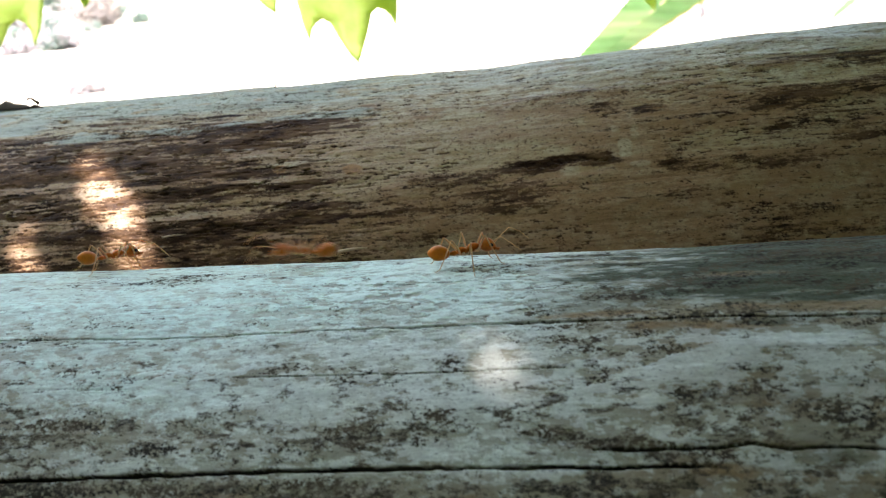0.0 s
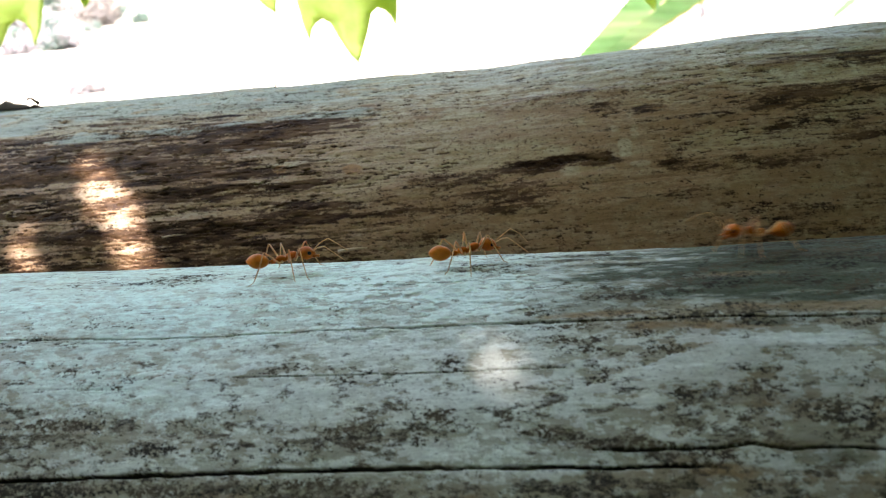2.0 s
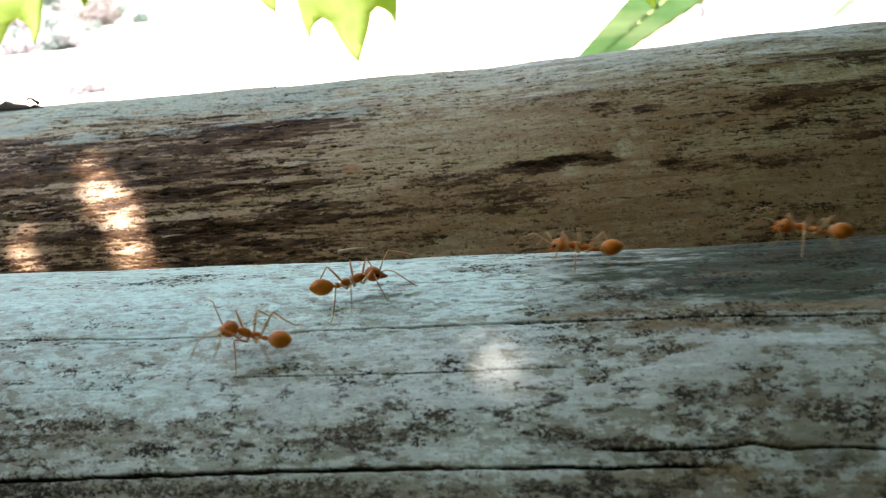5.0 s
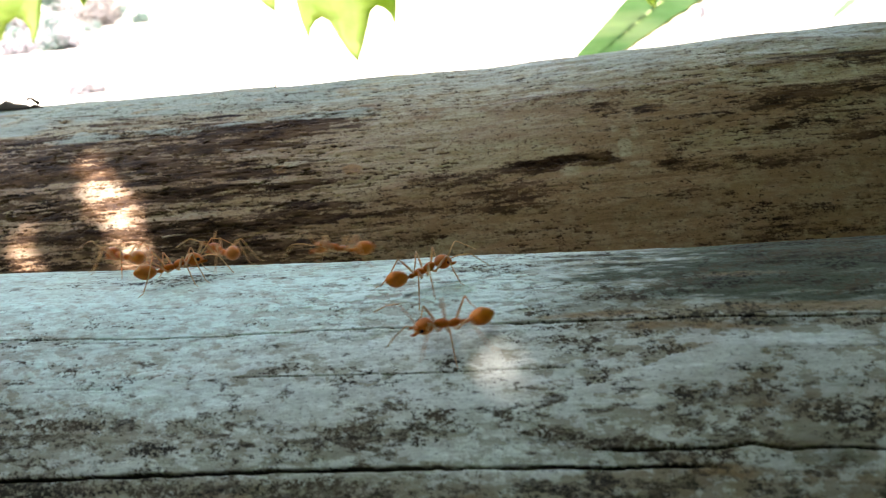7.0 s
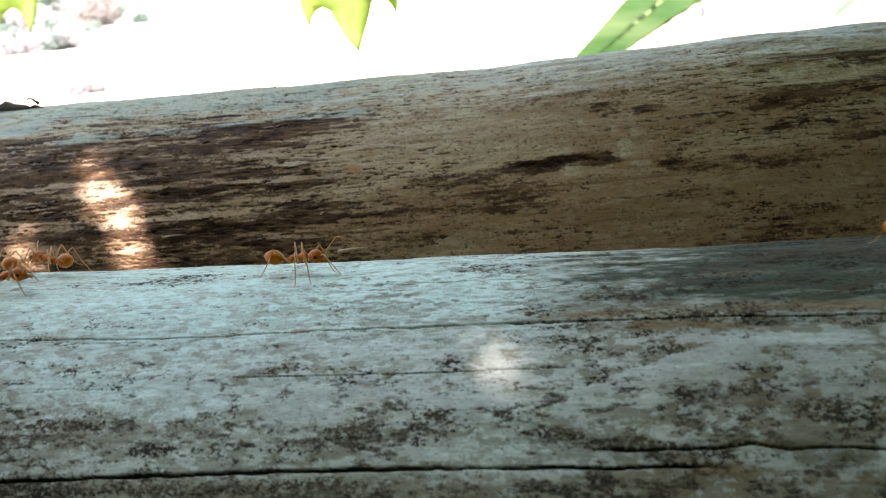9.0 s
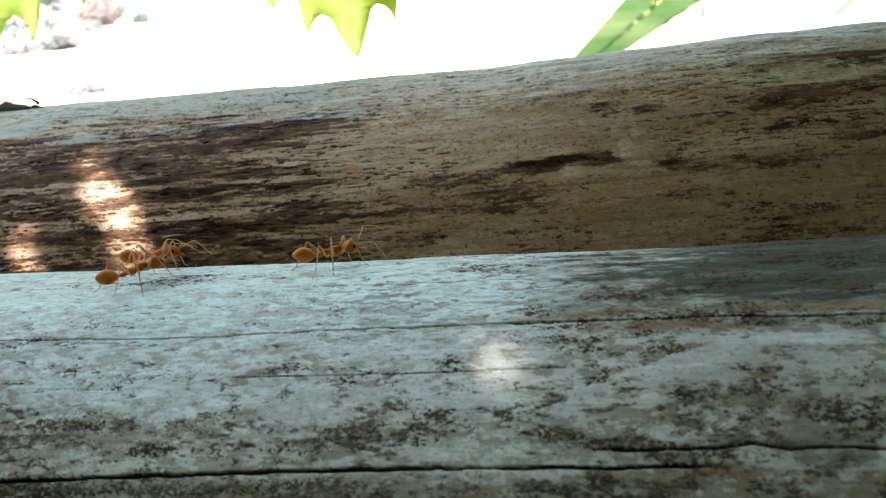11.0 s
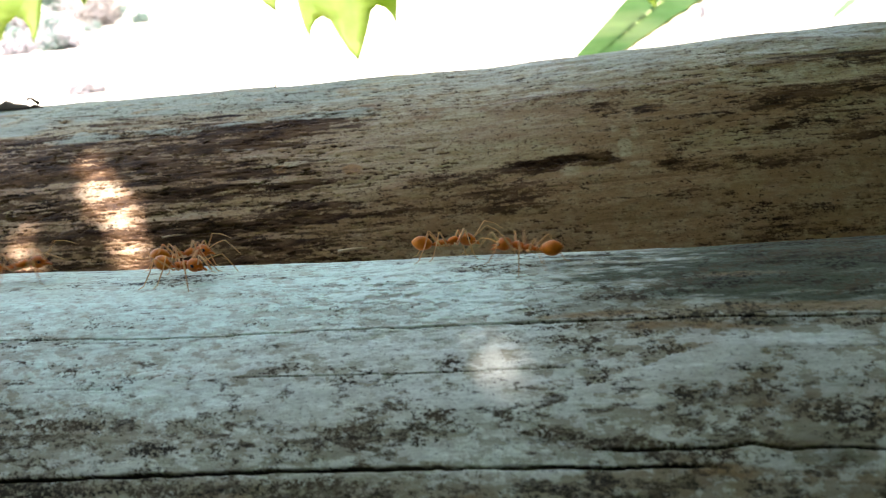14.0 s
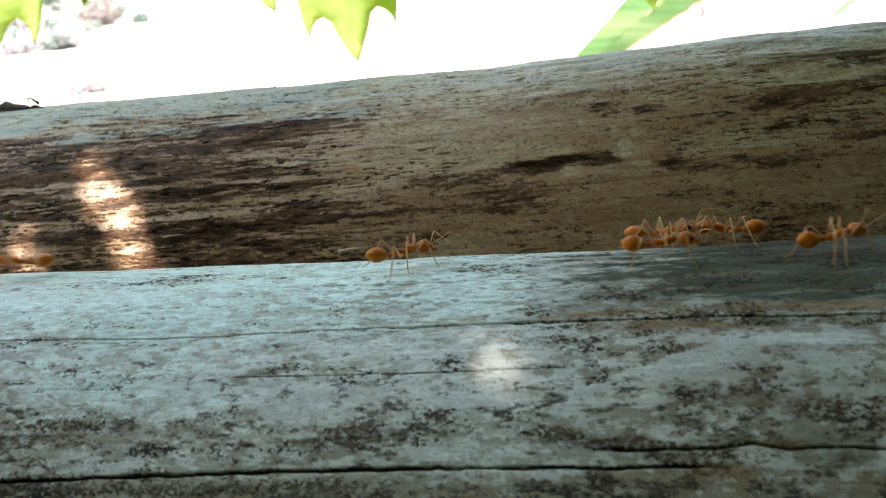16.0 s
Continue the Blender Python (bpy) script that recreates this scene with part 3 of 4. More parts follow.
def ground_sheet():
    g = np.concatenate([-np.geomspace(60, 0.5, 30), np.linspace(-0.45, 0.45, 30), np.geomspace(0.5, 60, 50)])
    xx, yy = np.meshgrid(g, g, indexing="ij")
    zz = ground_z(xx, yy)
    n = len(g)
    verts = np.stack([xx, yy, zz], -1).reshape(-1, 3).tolist()
    faces = [(i * n + j, (i + 1) * n + j, (i + 1) * n + j + 1, i * n + j + 1) for i in range(n - 1) for j in range(n - 1)]
    me = bpy.data.meshes.new("ground")
    me.from_pydata(verts, [], faces)
    me.shade_smooth()
    tagged(link("ground", me, SOIL), "pale dry sunlit bare soil", "ground", kind="structure")


ground_sheet()


# ---- foliage ----
def leaf_outline(bm, outline, thick=0.0004, cup=0.10, size=1.0):
    """A lobed blade from its outline; it is cupped a little and has thickness."""
    vs = [bm.verts.new((x * size, y * size, 0)) for x, y in outline]
    f = bm.faces.new(vs)
    bm.normal_update()
    bmesh.ops.triangulate(bm, faces=[f])
    bmesh.ops.subdivide_edges(bm, edges=bm.edges[:], cuts=2, use_grid_fill=True)
    for v in bm.verts:
        v.co.z = -cup * v.co.x ** 2 / (0.03 * size) * 0.5 + 0.0004 * size * math.sin(v.co.y / size * 260)
    bmesh.ops.solidify(bm, geom=bm.faces[:], thickness=thick)
    return bm


# half of a lobed blade from the stalk to the tip; y points to the tip, metres
HALF_LEAF = [(0.004, 0.0), (0.020, -0.006), (0.036, 0.004), (0.027, 0.014), (0.040, 0.022), (0.028, 0.031), (0.0160, 0.036), (0.0148, 0.045),
             (0.0140, 0.0520), (0.0128, 0.0572), (0.0117, 0.0535), (0.0102, 0.0515), (0.0082, 0.0505), (0.0062, 0.0520), (0.0050, 0.0555), (0.0024, 0.0622)]


def lobed_leaf(m, size, label, stalk=0.10):
    root = new("lobed_leaf")
    root.matrix_world = m
    tagged(root, label, "leaf", "leaves hanging over the poles")
    right = HALF_LEAF
    left = [(-x * 1.02, y + 0.0015) for x, y in HALF_LEAF[::-1]]
    part("blade", leaf_outline(bmesh.new(), right + [(0, 0.0675)] + left, size=size), LEAF, root)
    bm = bmesh.new()
    z = 0.0004
    tube(bm, [(0, 0, z), (0, 0.03 * size, z), (0, 0.060 * size, z)], [0.0008 * size, 0.0006 * size, 0.0002 * size], 6)
    for s in (-1, 1):
        for y0, x1, y1 in ((0.004, 0.030, 0.010), (0.012, 0.036, 0.022), (0.028, 0.014, 0.047)):
            tube(bm, [(0, y0 * size, z), (s * x1 * size, y1 * size, z - 0.0012)], [0.0005 * size, 0.00015 * size], 5)
    part("vein", bm, VEIN, root)
    bm = bmesh.new()
    tube(bm, [(0, 0.002, z), (0, -stalk * 0.4, 0.012), (0, -stalk, 0.010)], [0.0009, 0.0010, 0.0012], 8)
    part("stalk", bm, VEIN, root)
    return root


def hang(x, y, z, turn, lean=0.0, roll=0.0):
    """A leaf pose: the tip hangs down; turn about the vertical, lean of the tip towards the viewer, roll in the picture."""
    return Matrix.Translation((x, y, z)) @ Matrix.Rotation(radians(turn), 4, "Z") @ Matrix.Rotation(radians(roll), 4, "Y") @ Matrix.Rotation(radians(-90 - lean), 4, "X")


# place, turn, lean and roll of each hanging leaf, and its size
LEAF_PLACES = [((-0.0281, 0.2982, 0.1531, 8, 25, -2), 1.07), ((-0.1366, 0.3056, 0.1748, -5, 25, 0), 1.42), ((-0.0667, 0.2929, 0.1557, 25, 25, -12), 0.85), ((-0.1071, 0.3099, 0.1577, 0, 25, 5), 0.75), ((0.0832, 0.3731, 0.1541, 10, 25, -5), 0.95)]
# seconds, lift and side shift of the leaves in mm
SWAY = [(0, 0, 0), (4, 0.1, 0), (6.5, 0.4, -0.3), (7.0, 0.5, -0.4), (7.6, 0.9, -0.2), (8.4, 2.0, 0.4), (9.0, 2.8, 0.7), (9.8, 2.2, 0.4), (11.3, 0.8, 0), (12.5, 0.3, 0), (13.5, 0.6, 0), (14.5, 0.7, 0), (15.2, 0.4, 0), (16, 0.3, 0)]

LEAF_LABEL = "bright yellow-green lobed leaf hanging over the poles"
leaves = [(lobed_leaf(hang(*p), s, LEAF_LABEL), p) for p, s in LEAF_PLACES]


def banana_leaf():
    root = new("banana_leaf")
    tagged(root, "broad pale green banana leaf with a dry yellow edge", "leaf")
    n, k = 60, 12
    # the two edges, from near the tip to near the stem
    upper = Vector((0.2002, 1.2, 0.0276)), Vector((0.4232, 1.2, 0.246))
    lower = Vector((0.2612, 1.2, 0.0298)), Vector((0.5701, 1.2, 0.1991))
    tip, base = (upper[0] + lower[0]) / 2, (upper[1] + lower[1]) / 2
    axis = base - tip
    bm, rim = bmesh.new(), bmesh.new()
    stripe = bm.verts.layers.float.new("stripe")
    rows, edge = [], []
    for i in range(n + 1):
        t = i / n
        c = tip + axis * t
        far = (c - tip).length
        side = (lower[0].lerp(lower[1], t) - upper[0].lerp(upper[1], t)) / 2
        w = side.length * min(1.0, 20 * t + 0.5) * min(1.0, 4 * (1 - t) + 0.2)
        side.normalize()
        row = []
        for j in range(-k, k + 1):
            e = j / k
            rip = 0.0016 * math.sin(i * 2.1) + 0.001 * math.sin(i * 0.9) if abs(e) > 0.95 and e > 0 else 0.0
            v = bm.verts.new(c + side * (w * e + rip) + Vector((0, 0.005 * abs(e) * w / 0.05 + 0.0008 * math.sin(i * 1.7), 0)))
            # bands run from the midrib to the edge, slanting towards the tip
            run = (far + 0.010 * abs(e)) * 38 + (0.5 if e > 0 else 0)
            v[stripe] = 0.5 + 0.5 * math.sin(run * 2.4 + 1.3 * math.sin(run)) * (0.6 + 0.4 * math.sin(run * 0.7))
            row.append(v)
        rows.append(row)
        b = c + side * w
        edge.append([rim.verts.new(b + side * q + Vector((0, 0.005 * w / 0.05 - 0.001, 0))) for q in (-0.004 - 0.0015 * math.sin(i * 0.8), 0.002 + 0.0014 * math.sin(i * 1.3))])
    for r, q in zip(rows, rows[1:]):
        for j in range(2 * k):
            bm.faces.new((r[j], r[j + 1], q[j + 1], q[j]))
    for r, q in zip(edge, edge[1:]):
        rim.faces.new((r[0], r[1], q[1], q[0]))
    for b in (bm, rim):
        bmesh.ops.solidify(b, geom=b.faces[:], thickness=0.0006)
    part("blade", bm, BANANA, root)
    part("dry_edge", rim, DRY_EDGE, root, "dry yellow leaf edge")
    bm = bmesh.new()
    pts = [tip + axis * t + Vector((0, 0.002, 0)) for t in np.linspace(0.02, 1, 14)]
    tube(bm, pts, list(np.linspace(0.0008, 0.0050, 14)), 8)
    part("midrib", bm, VEIN, root)
    foot = Vector((0.80, 1.22, float(ground_z(0.80, 1.22)) - 0.01))
    bm = bmesh.new()
    tube(bm, [base, base + Vector((0.09, 0, 0.06)), base + Vector((0.19, 0.01, 0.02)), Vector((foot.x, foot.y, 0.15)), foot], [0.005, 0.009, 0.018, 0.028, 0.032], 12)
    part("stem", bm, BANANA, root)
    return root


banana = banana_leaf()

# sunlight falls through gaps in the leaves: the course of each gap on a pole (mm along it, degrees round it, half width in mm) and how thinly it is veiled
REAR_GAPS = [([(-84.6, 36.0, 1.2), (-79.4, 45.9, 2.3), (-75.9, 51.7, 2.6), (-73.2, 57.3, 2.6), (-71.0, 62.7, 2.2), (-69.1, 68.0, 1.9)], 0.42),
             ([(-92.8, 55.5, 0.3), (-92.3, 60.0, 1.1), (-91.3, 65.5, 1.7)], 0.50)]
FRONT_GAPS = [([(-6.9, 25.6, 1.2), (-6.0, 29.0, 1.5), (-5.0, 32.4, 1.4)], 0.82)]


def leaflet(bm, c, facing, size, rng):
    """One small pointed leaf that roughly faces a way."""
    nrm = (facing + Vector((rng.uniform(-0.25, 0.25), rng.uniform(-0.25, 0.25), 0))).normalized()
    a = Matrix.Rotation(rng.uniform(0, math.tau), 3, nrm) @ nrm.orthogonal().normalized() * size
    b = nrm.cross(a).normalized() * size * 0.75
    bm.faces.new([bm.verts.new(c + p) for p in (-a, -a * 0.4 - b, a * 0.5 - b * 0.8, a * 1.15, a * 0.5 + b * 0.8, -a * 0.4 + b)])


def overhanging_branch():
    """A leafy branch above and behind the viewer, which keeps the poles in the shade."""
    root = new("overhanging_branch")
    tagged(root, "leafy branch that shades the two poles", "branch")
    spots = []
    for pole, rows in ((REAR, REAR_GAPS), (FRONT, FRONT_GAPS)):
        for course, veil in rows:
            marks = np.array(course)
            for q in np.linspace(0, len(marks) - 1, 4 * (len(marks) - 1) + 1):
                u, a, r = (float(np.interp(q, range(len(marks)), marks[:, k])) for k in range(3))
                spots.append((Vector(pole.point(np.array(u / 1000), np.array(a))), r / 1000, veil))
    mid = Vector(FRONT.point(np.array(-0.02), np.array(10.0)))
    e1 = (Vector((1, 0, 0)) - SUN_WAY * SUN_WAY.x).normalized()
    e2 = SUN_WAY.cross(e1)
    flat = [((p - mid).dot(e1), (p - mid).dot(e2), r, veil) for p, r, veil in spots]
    rng = random.Random(4)
    bm = bmesh.new()
    for layer in range(3):
        for gx in np.arange(-0.25, 0.27, 0.0034):
            for gy in np.arange(-0.108, 0.11, 0.0034):
                x, y = gx + rng.uniform(-0.0015, 0.0015), gy + rng.uniform(-0.0015, 0.0015)
                size = rng.uniform(0.0029, 0.0040)
                if any(math.hypot(x - sx, y - sy) < r + size * 0.65 for sx, sy, r, veil in flat):
                    continue
                c = mid + SUN_WAY * (0.42 + 0.02 * layer + rng.uniform(-0.006, 0.006)) + e1 * x + e2 * y
                leaflet(bm, c, SUN_WAY, size, rng)
    # tiny leaves added only to dim the sun spots; they half veil the gaps
    for gx in np.arange(-0.12, 0.12, 0.0011):
        for gy in np.arange(-0.108, 0.11, 0.0011):
            near = [veil for sx, sy, r, veil in flat if math.hypot(gx - sx, gy - sy) < r + 0.004]
            for k in range(3 if near and max(near) > 0.8 else 1):
                if not near or rng.random() > max(near):
                    continue
                c = mid + SUN_WAY * (0.43 + rng.uniform(-0.01, 0.01)) + e1 * (gx + rng.uniform(-0.0004, 0.0004)) + e2 * (gy + rng.uniform(-0.0004, 0.0004))
                leaflet(bm, c, SUN_WAY, 0.00068, rng)
    tagged(part("leaves", bm, CANOPY, root, smooth=False), "small dark green leaves added out of view to cut light", kind="stuff")
    bm = bmesh.new()
    # unseen leaves added on the viewer's side to shade the ground
    spots = [(x, y, 0.44) for k in range(2) for x in np.arange(-0.42, 0.45, 0.014) for y in np.arange(-0.62, -0.09, 0.014)]
    for x, y, h in spots:
        c = mid + SUN_WAY * (h + rng.uniform(-0.02, 0.02)) + e1 * (x + rng.uniform(-0.006, 0.006)) + e2 * (y + rng.uniform(-0.006, 0.006))
        leaflet(bm, c, SUN_WAY, rng.uniform(0.011, 0.016), rng)
    # unseen leaf mass added above the poles' right end to darken it
    for k in range(3400):
        d = Vector((rng.gauss(0, 1), rng.gauss(0, 1), rng.gauss(0, 1))).normalized() * rng.random() ** 0.4
        leaflet(bm, Vector((0.205 + 0.21 * d.x, 0.12 + 0.19 * d.y, 0.215 + 0.05 * d.z)), Vector((0, 0, 1)), rng.uniform(0.010, 0.017), rng)
    tagged(part("leaves", bm, CANOPY, root, smooth=False), "dark green leaves added out of view to cut light", kind="stuff")
    bm = bmesh.new()
    hub = mid + SUN_WAY * 0.50
    tube(bm, [(-0.75, -0.55, -0.02), (-0.70, -0.50, 0.25), (-0.45, -0.25, 0.48), tuple(hub), (0.25, 0.12, 0.52), (0.50, 0.30, 0.46)], [0.030, 0.024, 0.014, 0.007, 0.004, 0.002], 10)
    tube(bm, [tuple(hub), (-0.07, 0.16, 0.36), (-0.10, 0.285, 0.21), (0.02, 0.30, 0.20), (0.12, 0.345, 0.20)], [0.006, 0.004, 0.003, 0.002, 0.0015], 8)
    part("branch", bm, BARK, root)
    return root


overhanging_branch()


def light_blocking_bushes():
    """Dense bushes added out of view behind and beside the viewer, only to close off the low sky there."""
    rng = random.Random(21)
    for k in range(10):
        t = radians((-150, -128, -106, -84, -62, -40, -18, 4, 22, 34)[k])
        d = 0.62 + rng.uniform(-0.05, 0.08)
        c = Vector((d * math.cos(t) + 0.02, d * math.sin(t) + 0.08, -0.01))
        tall = 0.30 + 0.08 * rng.random() if k < 3 else (0.30 if k < 6 else 0.70) + 0.12 * rng.random()
        root = new("bush")
        root.location = c
        tagged(root, "unseen dense dark green bush added to block low sky light", "bush", "bushes round the poles")
        bm = bmesh.new()
        for i in range(1100):
            p = Vector((rng.gauss(0, 0.10), rng.gauss(0, 0.10), rng.uniform(0.02, tall)))
            a = Vector((rng.gauss(0, 1), rng.gauss(0, 1), rng.gauss(0, 0.7))).normalized() * rng.uniform(0.022, 0.045)
            q = a.orthogonal().normalized() * a.length * 0.45
            bm.faces.new([bm.verts.new(p + v) for v in (-a, -a * 0.3 - q, a * 0.5 - q * 0.7, a, a * 0.5 + q * 0.7, -a * 0.3 + q)])
        tagged(part("foliage", bm, CANOPY, root, smooth=False), kind="stuff")
        for i in range(5):
            top = Vector((rng.gauss(0, 0.07), rng.gauss(0, 0.07), tall * rng.uniform(0.7, 0.95)))
            part("stem", tube(bmesh.new(), [(0, 0, 0), top * 0.5 + Vector((0.01, 0, 0)), top], [0.008, 0.006, 0.002], 6), BARK, root)


light_blocking_bushes()


def shrub(name, x, y, width, height, count, material, label, seed, leaf=0.03):
    root = new(name)
    root.location = (x, y, float(ground_z(x, y)) - 0.01)
    tagged(root, label, "shrub")
    rng = random.Random(seed)
    bm = bmesh.new()
    tips = []
    for k in range(14):
        t = rng.uniform(0, math.tau)
        r = width * 0.5 * rng.uniform(0.2, 1.0)
        tip = Vector((r * math.cos(t), r * math.sin(t), height * rng.uniform(0.4, 1.0)))
        tips.append(tip)
        part("stem", tube(bmesh.new(), [(0, 0, 0), tip * 0.5 + Vector((0, 0, height * 0.12)), tip], [0.002, 0.0014, 0.0007], 6), material, root)
    for k in range(count):
        tip = rng.choice(tips)
        f = rng.uniform(0.10, 1.05)
        c = tip * f + Vector((rng.gauss(0, 1), rng.gauss(0, 1), rng.gauss(0, 1))) * width * 0.10
        a = Vector((rng.gauss(0, 1), rng.gauss(0, 1), rng.gauss(0, 0.6))).normalized() * leaf * rng.uniform(0.5, 1.0)
        b = a.orthogonal().normalized() * leaf * 0.3
        bm.faces.new([bm.verts.new(c + p) for p in (-a, -b, a, b)])
    tagged(part("foliage", bm, material, root, smooth=False), kind="stuff")


DUSTY, BROWN = "low dusty blue-green shrub on the bare soil", "dry pinkish brown weed clump on the bare soil"
shrub("shrub", -1.84, 4.27, 0.15, 0.12, 1500, SHRUB, DUSTY, 3, 0.012)
shrub("shrub", -1.72, 4.50, 0.12, 0.06, 900, SHRUB, DUSTY, 8, 0.012)
shrub("shrub", -5.78, 14.0, 1.0, 0.55, 3000, SHRUB, DUSTY, 33, 0.05)
shrub("dry_weed", -1.457, 3.06, 0.16, 0.08, 1200, DRY, BROWN, 5, 0.010)
shrub("dry_weed", -1.31, 3.20, 0.22, 0.075, 1500, DRY, BROWN, 6, 0.010)
shrub("dry_weed", -2.02, 5.45, 0.42, 0.17, 1500, PALE_WEED, "pale dry weed clump on the bare soil", 31, 0.020)
shrub("dry_weed", -2.35, 6.3, 0.50, 0.24, 1500, PALE_WEED, "pale dry weed clump on the bare soil", 32, 0.022)
shrub("shrub", -1.653, 5.09, 0.15, 0.08, 700, SHRUB, DUSTY, 41, 0.014)
shrub("dry_weed", -0.622, 1.54, 0.12, 0.034, 700, DRY, "low dry brown weed on the bare soil", 7, 0.007)
rng_far = random.Random(77)
for k in range(16):
    y = rng_far.uniform(3.0, 7.5)
    x = y * rng_far.uniform(-0.50, -0.425 if y < 5 else -0.35)
    kind, mat, label = ((("shrub", SHRUB, DUSTY), ("dry_weed", PALE_WEED, "pale dry weed clump on the bare soil"), ("dry_weed", DRY, BROWN))[k % 3])
    shrub(kind, x, y, rng_far.uniform(0.03, 0.06) * y, rng_far.uniform(0.012, 0.03) * y, 500, mat, label, 200 + k, 0.004 * y)
shrub("dry_weed", 0.662, 2.05, 0.016, 0.055, 160, DRY, BROWN, 12, 0.008)
shrub("dry_weed", 0.936, 2.23, 0.05, 0.014, 20, PALE_WEED, "low pale dry weed on the bare soil", 14, 0.006)


# ---- scraps on the poles ----
def bark_chip():
    bm = bmesh.new()
    n = 16
    rows = []
    for i in range(n + 1):
        t = i / n
        u = -0.1265 + 0.020 * t
        h = 0.0015 * math.sin(math.pi * min(1, t * 1.05)) + 0.00035 * math.sin(i * 2.3) + 0.0002 * math.sin(i * 5.1)
        w = 4.0 * math.sin(math.pi * (0.12 + 0.86 * t)) + 0.4
        rows.append([bm.verts.new(Vector(REAR.point(np.array(u), np.array(2.0 + w * s), h * (1 - s * s * 0.8) + 0.0001))) for s in (-1, -0.5, 0, 0.5, 1)])
    for r, s in zip(rows, rows[1:]):
        for j in range(4):
            bm.faces.new((r[j], r[j + 1], s[j + 1], s[j]))
    bmesh.ops.solidify(bm, geom=bm.faces[:], thickness=0.0006)
    c = Vector(REAR.point(np.array(-0.1072), np.array(3.0), 0.0009))
    tube(bm, [c, c + Vector((-0.0012, -0.0004, 0.0012)), c + Vector((-0.0022, 0, 0.0013)), c + Vector((-0.0024, 0, 0.0008))], [0.0004, 0.0003, 0.0003, 0.0002], 6)
    tagged(part("bark_chip", bm, CHIP), "curled dark bark chip on the brown pole", "bark chip")


def straw(pole, u0, a0, u1, a1, r, label, lift=0.0006):
    bm = bmesh.new()
    pts = [Vector(pole.point(np.array(u0 + (u1 - u0) * t), np.array(a0 + (a1 - a0) * t), lift + 0.0003 * math.sin(math.pi * t))) for t in (0, 0.3, 0.6, 1)]
    tube(bm, pts, [r, r * 1.1, r, r * 0.5], 6)
    tagged(part("straw", bm, STRAW), label, "straw", "straws on the poles")


bark_chip()
splinter_spot = Vector(REAR.point(np.array(SPLINTER), np.array(2.0), -0.0002))
splinter = part("splinter", tube(bmesh.new(), [splinter_spot, splinter_spot + Vector((0.0002, 0, 0.0007)), splinter_spot + Vector((0.0006, 0, 0.0013))], [0.0004, 0.00025, 0.00008], 6), CHIP)
tagged(splinter, "tiny dark splinter standing on the brown pole", "splinter")
straw(REAR, -0.0355, 64.5, -0.0306, 64.2, 0.00025, 'short pale straw stuck to the brown pole')
straw(REAR, -0.0666, 58.8, -0.0623, 58.4, 0.00015, 'short pale straw stuck to the brown pole')


# ---- ants ----
MM = 0.00090


